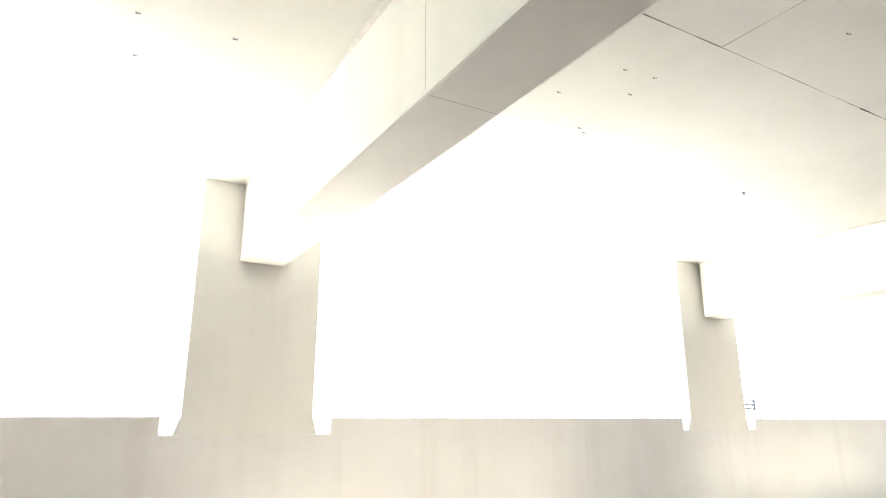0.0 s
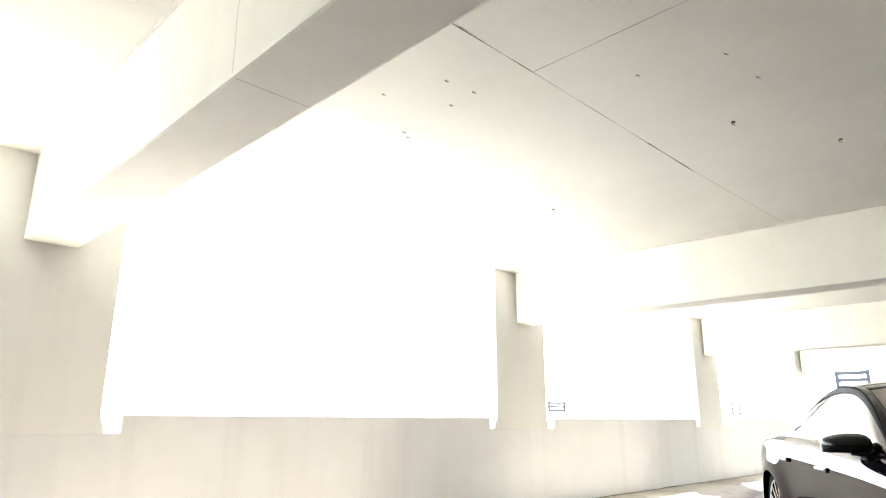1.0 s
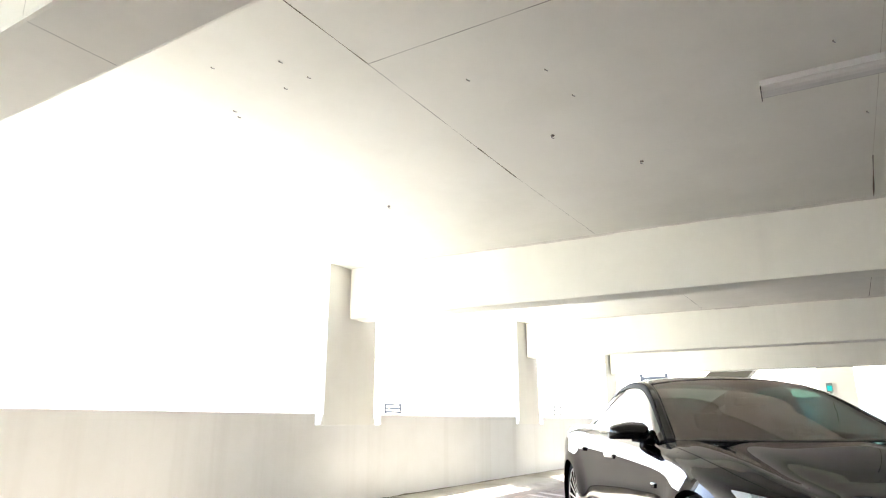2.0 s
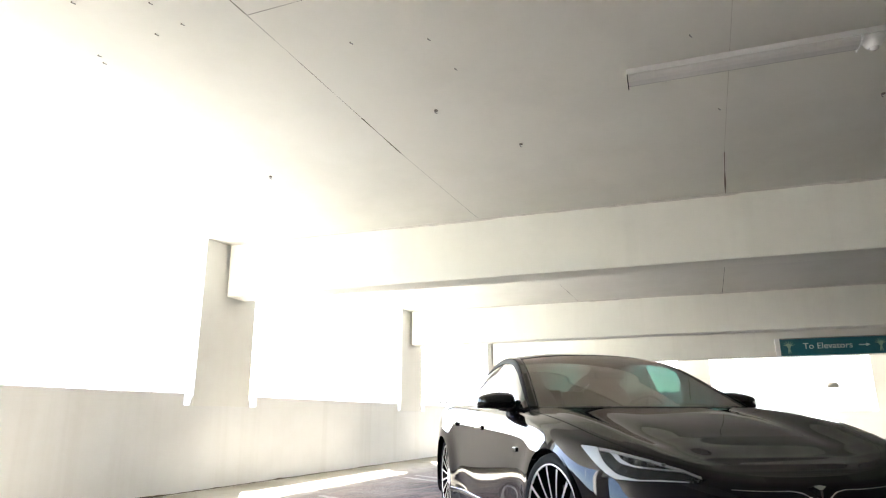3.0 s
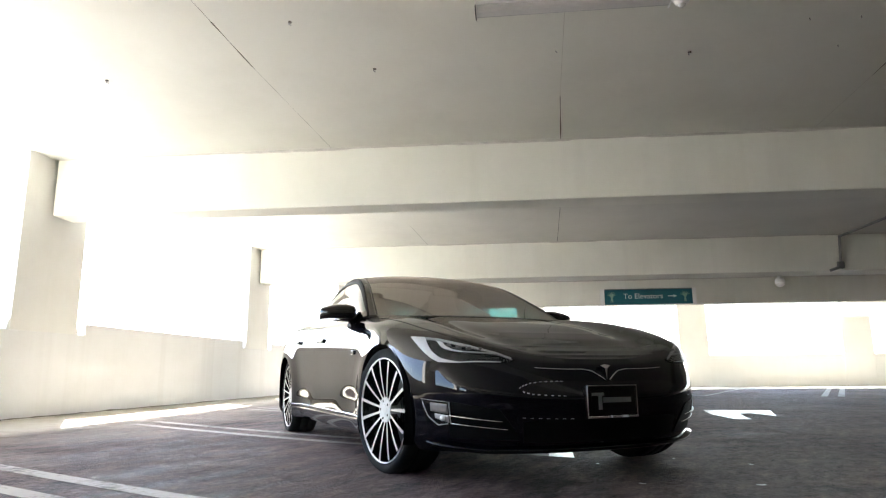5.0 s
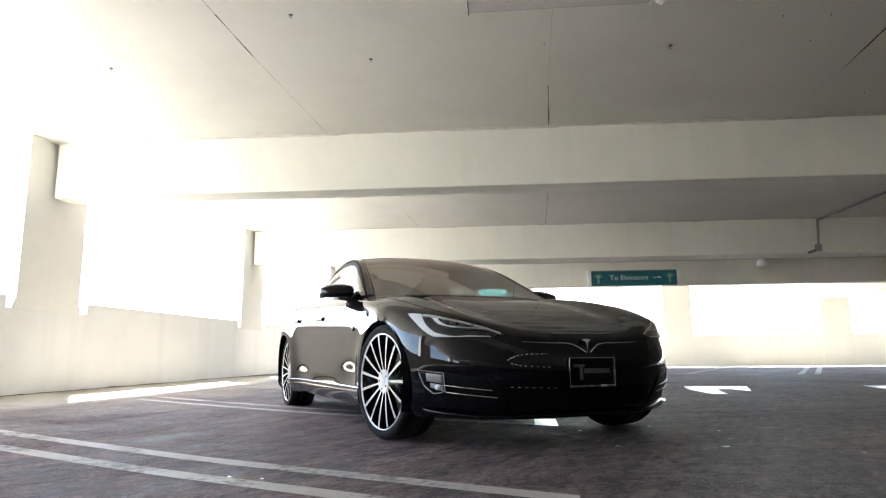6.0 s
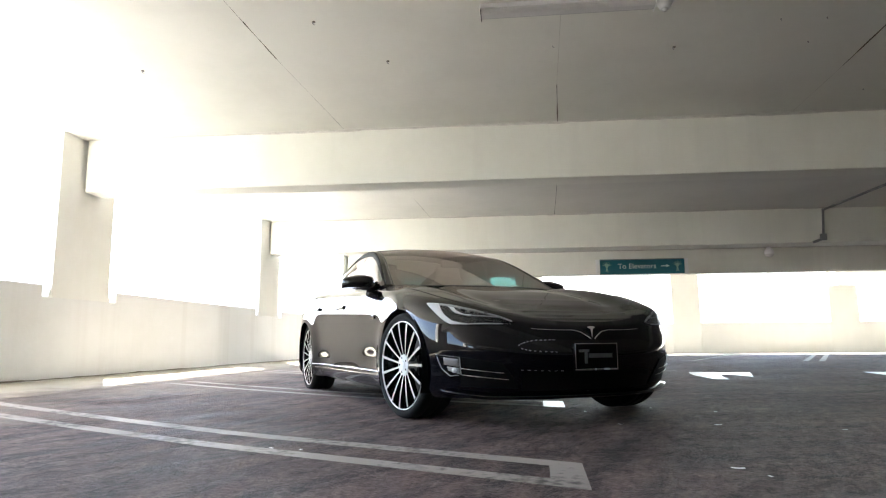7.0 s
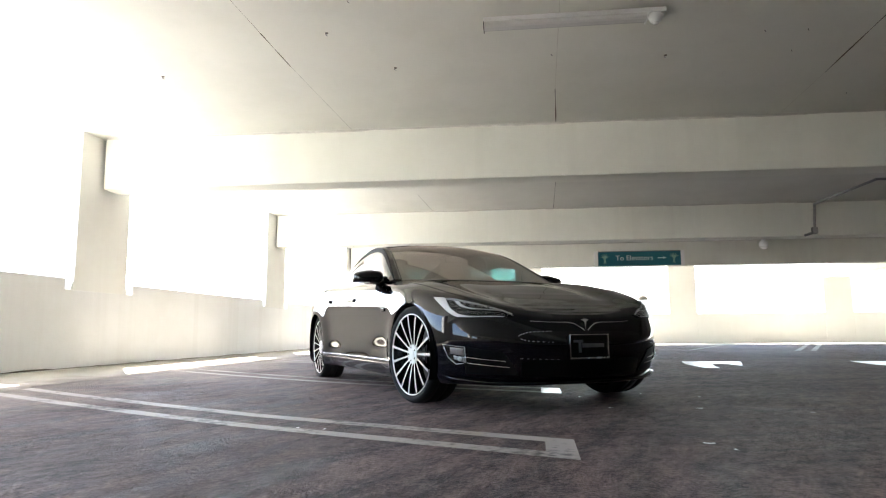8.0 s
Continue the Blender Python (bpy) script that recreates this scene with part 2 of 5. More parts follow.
GREY_STEEL = plain("grey_steel", (0.24, 0.235, 0.225), 0.45, metal=0.4)
CAR_PAINT = plain("black_car_paint", (0.0024, 0.0024, 0.0048), 0.02, spec=0.37, grain=0.15, scale=900)
GLOSS_BLACK = plain("gloss_black_trim", (0.004, 0.004, 0.004), 0.08)
SATIN_BLACK = plain("satin_black_trim", (0.005, 0.005, 0.005), 0.5, spec=0.06, grain=0.2, scale=200)
HUB_SILVER = plain("hub_silver", (0.72, 0.72, 0.71), 0.32, metal=0.25, grain=0.05, scale=80)
FOG_GLASS = plain("lamp_reflector", (0.36, 0.36, 0.36), 0.2, metal=0.3)
FOG_LENS = plain("fog_lens", (0.22, 0.20, 0.19), 0.2)
RUBBER = plain("tyre_rubber", (0.010, 0.010, 0.010), 0.8, spec=0.2, grain=0.25, scale=120)
CHROME = plain("chrome", (0.82, 0.82, 0.82), 0.08, metal=1.0, grain=0.02)
MACHINED = plain("machined_alloy", (0.80, 0.79, 0.78), 0.28, metal=0.9, grain=0.06, scale=150)
BLACK_ALLOY = plain("black_alloy", (0.010, 0.010, 0.011), 0.25, coat=0.5)
BRAKE = plain("brake_iron", (0.07, 0.068, 0.065), 0.45, metal=0.7, grain=0.2)
LAMP_INNER = plain("lamp_bezel", (0.022, 0.022, 0.023), 0.25, metal=0.5)
LAMP_WHITE = plain("lamp_light_guide", (0.56, 0.56, 0.57), 0.25, grain=0.03)
BLACK_GLASS = plain("black_glass_trim", (0.004, 0.004, 0.004), 0.02, spec=1.0)
DARK_STEEL = plain("dark_painted_steel", (0.020, 0.021, 0.024), 0.6)
TRIM_DARK = plain("cabin_trim", (0.007, 0.007, 0.007), 0.8, spec=0.2, grain=0.3, scale=90)
LEATHER = plain("cabin_leather", (0.008, 0.008, 0.008), 0.6, spec=0.2, grain=0.2, scale=60)
SILVER_PAINT = plain("dim_silver", (0.15, 0.15, 0.155), 0.35, metal=0.5)
SCREEN_GLASS = pane("windshield_glass", (0.13, 0.175, 0.17), 0.25, (1.0, 0.89, 0.85))
SIDE_GLASS = pane("side_glass", (0.22, 0.44, 0.42), 0.20, (1.0, 0.96, 0.97))
DARK_GLASS = pane("privacy_glass", (0.05, 0.075, 0.075), 0.20, (1.0, 0.96, 0.97))
REAR_GLASS = pane("rear_glass", (0.035, 0.07, 0.068))
LENS = pane("lamp_lens", (0.95, 0.95, 0.96), 0.035)

# ---- helpers of this scene ----
def mesh_object(name, bm, material, smooth=False):
    me = bpy.data.meshes.new(name)
    bmesh.ops.recalc_face_normals(bm, faces=bm.faces[:])
    bm.to_mesh(me)
    bm.free()
    if material:
        me.materials.append(material)
    for p in me.polygons:
        p.use_smooth = smooth
    return new(name, me)


def part(name, bm, material, parent, label="", smooth=False, place=None):
    """Links a bmesh as one mesh object under a thing or under a part."""
    ob = mesh_object(name, bm, material, smooth)
    ob.parent = parent
    if place is not None:
        ob.matrix_basis = place
    if label:
        tagged(ob, label)
    return ob


def empty(name, m, label, category, group="", kind=""):
    ob = new(name)
    ob.empty_display_size = 0.1
    ob.matrix_basis = m
    return tagged(ob, label, category, group, kind)


def box(x0, x1, y0, y1, z0, z1, bevel=0.0, bm=None, seg=2):
    bm = bm or bmesh.new()
    m = Matrix.Translation(((x0 + x1) / 2, (y0 + y1) / 2, (z0 + z1) / 2)) @ Matrix.Diagonal((x1 - x0, y1 - y0, z1 - z0, 1))
    made = bmesh.ops.create_cube(bm, size=1, matrix=m)
    if bevel:
        edges = {e for v in made["verts"] for e in v.link_edges}
        bmesh.ops.bevel(bm, geom=list(edges), offset=bevel, segments=seg, affect="EDGES", profile=0.6)
    return bm


def rod(bm, a, b, r, seg=12, r2=None):
    """A capped cylinder or cone from a to b."""
    a, b = Vector(a), Vector(b)
    d = b - a
    m = Matrix.Translation((a + b) / 2) @ d.to_track_quat("Z", "Y").to_matrix().to_4x4()
    bmesh.ops.create_cone(bm, cap_ends=True, segments=seg, radius1=r, radius2=r if r2 is None else r2, depth=d.length, matrix=m)
    return bm


def lathe(profile, seg=48, axis="Y"):
    """Turns (radius, offset) pairs round an axis."""
    bm = bmesh.new()
    rings = []
    for k in range(seg):
        a = 2 * math.pi * k / seg
        c, s = math.cos(a), math.sin(a)
        if axis == "Y":
            rings.append([bm.verts.new((r * c, o, r * s)) for r, o in profile])
        else:
            rings.append([bm.verts.new((r * c, r * s, o)) for r, o in profile])
    for k in range(seg):
        p, q = rings[k], rings[(k + 1) % seg]
        for j in range(len(profile) - 1):
            bm.faces.new((p[j], p[j + 1], q[j + 1], q[j]))
    return bm


def prism(outline, z0, z1, bm=None):
    """A flat polygon (x, y) raised from z0 to z1."""
    bm = bm or bmesh.new()
    low = [bm.verts.new((x, y, z0)) for x, y in outline]
    high = [bm.verts.new((x, y, z1)) for x, y in outline]
    bm.faces.new(low[::-1])
    bm.faces.new(high)
    k = len(outline)
    for i in range(k):
        bm.faces.new((low[i], low[(i + 1) % k], high[(i + 1) % k], high[i]))
    return bm


def structure(ob, label, category):
    return tagged(ob, label, category, kind="structure")


# ---- plan of the deck ----
CEIL, SOFFIT_Z = 2.925, 2.30          # slab underside, beam underside
WALL_Y = 4.9                           # inner face of the parapet
CAP_Z, NOTCH_Z = 1.16, 1.035          # parapet top, bottom of the gaps beside the columns
SKEW = -3.0                            # the bays past the first turn a little
COLUMNS = [-3.42, 1.885, 7.09, 12.42, 17.78]
COLUMN_W = 0.95
END_X = 23.7
BACK_X, SIDE_Y = -26.0, -30.0


def floor_z(y):
    """The deck rises gently towards the parapet."""
    k = min(1.0, max(0.0, (y - 1.2) / 3.7))
    return 0.027 + 0.105 * k * (0.5 + 0.5 * k)


def strip(points, width, z=0.0, t=0.004, bm=None, n=14):
    """A painted band on the floor along a straight line, laid on the deck."""
    bm = bm or bmesh.new()
    (x0, y0), (x1, y1) = points
    d = Vector((x1 - x0, y1 - y0)).normalized()
    s = Vector((-d.y, d.x)) * width / 2
    rows = []
    for i in range(n + 1):
        k = i / n
        x, y = x0 + (x1 - x0) * k, y0 + (y1 - y0) * k
        rows.append([bm.verts.new((x + s.x * e, y + s.y * e, floor_z(y + s.y * e) + z + t)) for e in (1, -1)])
    for p, q in zip(rows, rows[1:]):
        bm.faces.new((p[0], p[1], q[1], q[0]))
    return bm


# floor
bm = bmesh.new()
ys = [SIDE_Y, -8, -3, 0, 1.2] + [1.2 + 0.2 * i for i in range(1, 21)]
prev = None
for y in ys:
    row = [bm.verts.new((x, y, floor_z(y))) for x in (BACK_X, 0, 8, 16, END_X + 4)]
    if prev:
        for i in range(4):
            bm.faces.new((prev[i], prev[i + 1], row[i + 1], row[i]))
    prev = row
geom = bmesh.ops.extrude_face_region(bm, geom=bm.faces[:])
bmesh.ops.translate(bm, verts=[v for v in geom["geom"] if isinstance(v, bmesh.types.BMVert)], vec=(0, 0, -0.25))
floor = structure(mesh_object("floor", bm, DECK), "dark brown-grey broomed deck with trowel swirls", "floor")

# pale concrete apron along the parapet, with an uneven edge
bm = bmesh.new()
prev = None
for i in range(481):
    x = BACK_X + (END_X - BACK_X) * i / 480
    edge = 3.72 + 0.16 * noise.noise((x * 0.6, 0, 0)) + 0.10 * noise.noise((x * 2.3, 3, 0)) + 0.05 * noise.noise((x * 7.1, 6, 0))
    row = [bm.verts.new((x, y, floor_z(y) + 0.005)) for y in (edge, 4.1, 4.35, 4.6, WALL_Y + 0.02)]
    if prev:
        for j in range(4):
            bm.faces.new((prev[j], prev[j + 1], row[j + 1], row[j]))
    prev = row
structure(mesh_object("apron", bm, APRON), "bare pale concrete apron along the parapet", "floor")

# ceiling slab
structure(mesh_object("ceiling", box(BACK_X, END_X + 0.25, SIDE_Y, WALL_Y + 0.35, CEIL, CEIL + 0.3), SOFFIT),
          "white painted concrete slab with fine joints", "ceiling")

# parapet in one pour, with gaps beside the columns
stops = [(-6.2, COLUMNS[0] - 0.13)] + [(a + COLUMN_W + 0.14, b - 0.13) for a, b in zip(COLUMNS, COLUMNS[1:])] + [(COLUMNS[-1] + COLUMN_W + 0.14, END_X)]
# west of -6.2 an unseen solid wall, added to keep the deck behind dim
face = [(BACK_X, -0.6), (BACK_X, CEIL), (-6.2, CEIL), (-6.2, CAP_Z)]
for a, b in stops:
    face += ([(a, NOTCH_Z), (a, CAP_Z)] if a > -6 else []) + [(b, CAP_Z), (b, NOTCH_Z)]
face[-1] = (END_X, -0.6)
bm = prism([(x, -z) for x, z in face], WALL_Y, WALL_Y + 0.18)
bmesh.ops.transform(bm, matrix=Matrix(((1, 0, 0, 0), (0, 0, 1, 0), (0, -1, 0, 0), (0, 0, 0, 1))), verts=bm.verts[:])
wall = structure(mesh_object("wall_north", bm, WALL), "white painted concrete parapet with dirt runs, and an added solid wall out of view", "parapet")
bev = wall.modifiers.new("edge", "BEVEL")
bev.width, bev.segments = 0.012, 2

# dirt line where the parapet meets the apron
bm = bmesh.new()
prev = None
for i in range(961):
    x = BACK_X + (END_X - BACK_X) * i / 960
    w = 0.0025 + 0.034 * max(0, noise.noise((x * 1.3, 8, 0))) ** 1.3 + 0.016 * max(0, noise.noise((x * 6, 2, 0)))
    z = floor_z(WALL_Y)
    row = [bm.verts.new((x, WALL_Y - w, z + 0.007)), bm.verts.new((x, WALL_Y - 0.002, z + 0.012 + w * 0.7))]
    if prev:
        bm.faces.new((prev[0], row[0], row[1], prev[1]))
    prev = row
structure(mesh_object("dirt_seam", bm, JOINT), "dark dirt seam at the foot of the parapet", "trim")


def column(x0, y0, along="x", width=COLUMN_W, finish=None):
    """A square column flush with the parapet, with a flared foot at the parapet top."""
    bm = bmesh.new()
    if along == "x":
        box(x0, x0 + width, y0, y0 + 0.62, 0.0, CEIL, bm=bm, bevel=0.006)
        for s, e in ((x0, -1), (x0 + width, 1)):
            foot = [(s - e * 0.01, NOTCH_Z - 0.02), (s + e * 0.045, NOTCH_Z - 0.02), (s + e * 0.012, NOTCH_Z + 0.09), (s - e * 0.01, NOTCH_Z + 0.14)]
            lo = [bm.verts.new((x, y0 + 0.008, z)) for x, z in foot]
            hi = [bm.verts.new((x, y0 + 0.17, z)) for x, z in foot]
            bm.faces.new(lo)
            bm.faces.new(hi[::-1])
            for i in range(4):
                bm.faces.new((lo[i], lo[(i + 1) % 4], hi[(i + 1) % 4], hi[i]))
    else:
        box(y0, y0 + 0.46, x0, x0 + width, 0.0, CEIL, bm=bm, bevel=0.014)
    return tagged(mesh_object("column", bm, finish or COLUMN), "white painted concrete column set in the parapet", "column",
                  group="columns of the parapet")


for x in COLUMNS:
    column(x, WALL_Y + 0.003)

# beams: first bay square, later ones turned with the deck
BEAMS = [(-19.05, 0.0, SOFFIT_Z), (-13.75, 0.0, SOFFIT_Z), (-8.45, 0.0, SOFFIT_Z), (-3.12, 0.0, SOFFIT_Z), (2.19, 0.0, SOFFIT_Z),
         (7.716, SKEW, 2.285), (13.05, SKEW, 2.265), (18.38, SKEW, 2.265)]   # west face at y = -0.5, turn, underside
BEAM_W = 0.34


def beam(x, turn, under):
    """A downstand beam with chamfered arrises and a cast joint; x is its west face at y = -0.5."""
    bm = bmesh.new()
    long = WALL_Y + 0.5 - 0.012 - (0.02 if turn else 0)
    box(0, BEAM_W, SIDE_Y + 0.6, long, under, CEIL + 0.02, bm=bm, bevel=0.016)
    ob = mesh_object("beam", bm, BEAM)
    ob.matrix_basis = pose(x, -0.5, 0, 0, 0, -turn)
    tagged(ob, "white painted concrete beam under the slab", "beam", group="beams under the slab")
    bm = bmesh.new()
    prev = None
    for i in range(260):
        y = long - 0.02 - i * 0.06
        w = 0.008 + 0.012 * abs(noise.noise((y * 3.1, x, 0))) + (0.012 if noise.noise((y * 0.9, x, 5)) > 0.15 else 0)
        row = [bm.verts.new((-w, y, CEIL - 0.003)), bm.verts.new((-0.002, y, CEIL - 0.006 - w * 0.7))]
        if prev:
            bm.faces.new((prev[0], row[0], row[1], prev[1]))
        prev = row
    part("caulk", bm, CAULK, ob, "rough pale caulk bead")
    return ob


def cast_joint(parent, y, height):
    """A hairline in the concrete, up the west face and across the underside of a beam."""
    bm = bmesh.new()
    wig = lambda k: y + 0.008 * noise.noise((k * 5.0, 1, 0))
    low = SOFFIT_Z - 0.0015
    rows = [((-0.0015, low + 0.02 + height * k), wig(k)) for k in (1, 0.75, 0.5, 0.25, 0)]
    for (x, z), yy in rows:
        bm.verts.new((x, yy - 0.0011, z))
        bm.verts.new((x, yy + 0.0011, z))
    for k in np.linspace(0, 1, 6):
        yy = wig(2 + k)
        bm.verts.new((0.017 + (BEAM_W - 0.034) * k, yy - 0.0011, low))
        bm.verts.new((0.017 + (BEAM_W - 0.034) * k, yy + 0.0011, low))
    bm.verts.ensure_lookup_table()
    for k in range(0, len(bm.verts) - 2, 2):
        bm.faces.new((bm.verts[k], bm.verts[k + 1], bm.verts[k + 3], bm.verts[k + 2]))
    return part("cast_joint", bm, JOINT, parent, "fine dark hairline in the concrete")


for x, turn, under in BEAMS:
    ob = beam(x, turn, under)
    if abs(x - 2.19) < 0.01:
        cast_joint(ob, 2.41, 0.42)

# end wall with its own parapet and columns, turned like the last bays
end = pose(END_X, -0.5, 0, 0, 0, -SKEW)
ob = mesh_object("wall_east", box(0, 0.18, SIDE_Y + 0.6, 5.2, -0.6, 1.06), END_WALL)
ob.matrix_basis = end
structure(ob, "white painted concrete parapet across the end", "parapet")
for y in (-27.4, -21.9, -16.2, -10.72, -5.5, -0.12):
    ob = column(y, -0.01, along="y", finish=END_WALL)
    ob.matrix_basis = end
# pale concrete apron along the end wall
bm = bmesh.new()
prev = None
for i in range(241):
    y = SIDE_Y + 0.8 + (4.2 - SIDE_Y - 0.8) * i / 240
    edge = -3.1 + 0.5 * noise.noise((y * 0.4, 11, 0)) + 0.16 * noise.noise((y * 1.9, 5, 0)) + 0.06 * noise.noise((y * 6.3, 2, 0))
    row = [bm.verts.new((x, y, floor_z(y - 0.5) + 0.005)) for x in (edge, -1.5, 0.002)]
    if prev:
        for j in range(2):
            bm.faces.new((prev[j], prev[j + 1], row[j + 1], row[j]))
    prev = row
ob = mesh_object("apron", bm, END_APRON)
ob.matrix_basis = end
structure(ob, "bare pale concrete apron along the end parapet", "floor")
# girder from the last beam to an end column
bm = box(-5.1, 0.003, -10.72, -9.86, 2.27, CEIL + 0.02, bevel=0.016)
ob = mesh_object("girder", bm, BEAM)
ob.matrix_basis = end
tagged(ob, "white painted concrete girder resting on an end column", "beam")
# plain walls that close the deck on the unseen sides
structure(mesh_object("wall_west", box(BACK_X - 0.2, BACK_X, SIDE_Y, WALL_Y + 0.18, -0.3, CEIL + 0.3), BARE), "plain grey concrete wall", "wall")
structure(mesh_object("wall_south", box(BACK_X, END_X + 4, SIDE_Y - 0.2, SIDE_Y, -0.3, CEIL + 0.3), BARE), "plain grey concrete wall", "wall")

# ground outside, far below the deck
structure(mesh_object("ground", box(-900, 900, -900, 900, -10.4, -10.0), GROUND), "pale sunlit concrete ground far below", "ground")

# ---- painted stalls ----
LEAN_X = 0.412                         # how far a stall line goes along x for each metre of y


def sheared(bm, x, y, x0, x1, y0, y1, t):
    """A painted bar that leans with the stalls, its ends cut along the aisle."""
    n = max(1, int((y1 - y0) / 0.2))
    prev = None
    for i in range(n + 1):
        b = y0 + (y1 - y0) * i / n
        row = [bm.verts.new((x + a + LEAN_X * b, y + b, floor_z(y + b) + t)) for a in (x0, x1)]
        if prev:
            bm.faces.new((prev[0], prev[1], row[1], row[0]))
        prev = row


def hairpin(x, y, length=4.5, glint=False):
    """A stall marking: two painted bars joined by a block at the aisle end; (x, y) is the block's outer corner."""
    bm = bmesh.new()
    sheared(bm, x, y, 0, 0.118, 0.13, length, 0.002)
    sheared(bm, x, y, 0.352, 0.47, 0.13, length, 0.002)
    if not glint:
        sheared(bm, x, y, 0, 0.47, 0.0, 0.13, 0.002)
    else:
        # brighter white here stands in for a glint on the block
        cap = bmesh.new()
        sheared(cap, x, y, 0, 0.47, -0.03, 0.129, 0.002)
        tagged(mesh_object("stall_marking", cap, ARROW_PAINT), "white end block of a stall line, coloured brighter for a glint", "road marking",
               group="stall lines", kind="structure")
    return tagged(mesh_object("stall_marking", bm, LINE), "worn white painted double stall line", "road marking",
                  group="stall lines", kind="structure")


for i in range(-1, 6):
    hairpin(2.99 + 2.64 * i, -0.52, glint=(i == 1))

# far stalls at the end wall
for a, b, w in (((15.4, -5.97), (21.9, -8.75), 0.12), ((15.35, -6.27), (21.8, -9.05), 0.12), ((16.0, -3.84), (22.4, -6.55), 0.07), ((16.0, -3.84), (18.4, -2.9), 0.05),
                ((15.4, -11.4), (21.9, -14.2), 0.12), ((15.35, -11.7), (21.8, -14.5), 0.12)):
    bm = strip((a, b), w, z=0.003)
    tagged(mesh_object("stall_marking", bm, LINE), "worn white painted stall line", "road marking", group="stall lines", kind="structure")


LITTER = [(5.33, -0.67, 0.03, 10), (4.67, -0.82, 0.025, 60), (4.68, -1.36, 0.035, 100), (3.4, -1.09, 0.04, 80), (5.38, -1.53, 0.025, 30), (3.68, 0.87, 0.025, 50), (3.65, 0.72, 0.02, 0), (3.26, -1.16, 0.02, 20), (4.53, -1.96, 0.02, 70), (5.61, -1.15, 0.02, 15)]


def arrow(x, y):
    """A painted lane arrow with a bent shaft; (x, y) is its point."""
    out = [(0, 0), (0.45, -0.05), (0.86, -0.12), (0.76, -0.50), (0.73, -0.94), (-0.37, -0.64), (0.20, -0.53), (0.08, -0.36), (-0.50, -0.25), (-0.92, -0.20), (-0.86, -0.03)]
    bm = prism(out, 0.002, 0.005)
    ob = mesh_object("lane_arrow", bm, ARROW_PAINT)
    ob.matrix_basis = pose(x, y, floor_z(y))
    return tagged(ob, "bright white painted lane arrow on the deck", "road marking", group="lane arrows", kind="structure")


arrow(9.95, -2.45)
arrow(9.95, -4.85)


def flake(x, y, size, turn):
    """A scrap of litter: a curled flake."""
    bm = bmesh.new()
    rows = [[Vector((size * (i - 1.5) / 3, size * 0.5 * (j - 1) / 2, 0.003 + 0.10 * size * abs(i - 1.5) / 3)) for j in range(3)] for i in range(4)]
    vs = [[bm.verts.new(p) for p in r] for r in rows]
    for a, b in zip(vs, vs[1:]):
        for q in range(2):
            bm.faces.new((a[q], a[q + 1], b[q + 1], b[q]))
    ob = mesh_object("litter_flake", bm, PALE_SCRAP)
    ob.matrix_basis = pose(x, y, floor_z(y) + 0.001, 0, 0, turn)
    return tagged(ob, "small pale scrap of litter on the deck", "litter", group="litter on the deck")


for x, y, size, turn in LITTER:
    flake(x, y, size * 1.25, turn)

# ---- slab joints and inserts ----
def joint(a, b, width, material=JOINT, name="slab_joint", label="fine dark joint in the slab"):
    """An uneven hairline under the slab."""
    (x0, y0), (x1, y1) = a, b
    d = Vector((x1 - x0, y1 - y0))
    n = max(4, int(d.length / 0.05))
    s = Vector((-d.y, d.x)).normalized()
    bm = bmesh.new()
    prev = None
    for i in range(n + 1):
        k = i / n
        x, y = x0 + d.x * k, y0 + d.y * k
        w = width * (0.25 + 1.1 * abs(noise.noise((x * 1.7, y * 1.7, 3)))) / 2
        row = [bm.verts.new((x + s.x * w * e, y + s.y * w * e, CEIL - 0.0025)) for e in (1, -1)]
        if prev:
            bm.faces.new((prev[0], prev[1], row[1], row[0]))
        prev = row
    return structure(mesh_object(name, bm, material), label, "trim")


joint((2.53, 1.768), (3.77, 1.768), 0.012)
joint((3.77, 1.768), (5.05, 1.778), 0.004)
joint((5.05, 1.778), (5.71, 1.783), 0.013)
joint((5.71, 1.783), (7.61, 1.753), 0.004)
joint((3.78, 1.768), (3.83, -5.957), 0.006)
joint((2.53, -0.577), (6.66, -0.617), 0.010, CAULK, label="pale filled joint in the slab")
joint((6.66, -0.617), (7.71, -0.657), 0.020)
joint((8.11, -0.717), (13.1, -0.767), 0.012)
joint((11.3, 1.643), (12.9, 1.633), 0.010)
joint((5.31, -3.107), (6.66, -3.137), 0.016)
joint((6.66, -3.137), (7.86, -3.147), 0.010, CAULK, label="pale filled joint in the slab")


def insert(x, y, r=0.012, drop=0.02):
    """A cast-in threaded insert with a stub of wire."""
    ob = empty("ceiling_insert", pose(x, y, CEIL), "small dark threaded insert in the slab", "ceiling insert", group="slab inserts")
    part("socket", lathe([(r, 0.001), (r, -0.006), (r * 0.6, -0.006), (r * 0.55, -0.001)], 14, "Z"), JOINT, ob, smooth=True)
    bm = rod(bmesh.new(), (0, 0, 0), (r * 0.4, r * 0.8, -drop), 0.003, 6)
    rod(bm, (r * 0.4, r * 0.8, -drop), (r * 0.4 + 0.016, r * 0.8 - 0.012, -drop - 0.003), 0.003, 6)
    part("wire", bm, GREY_STEEL, ob)
    return ob


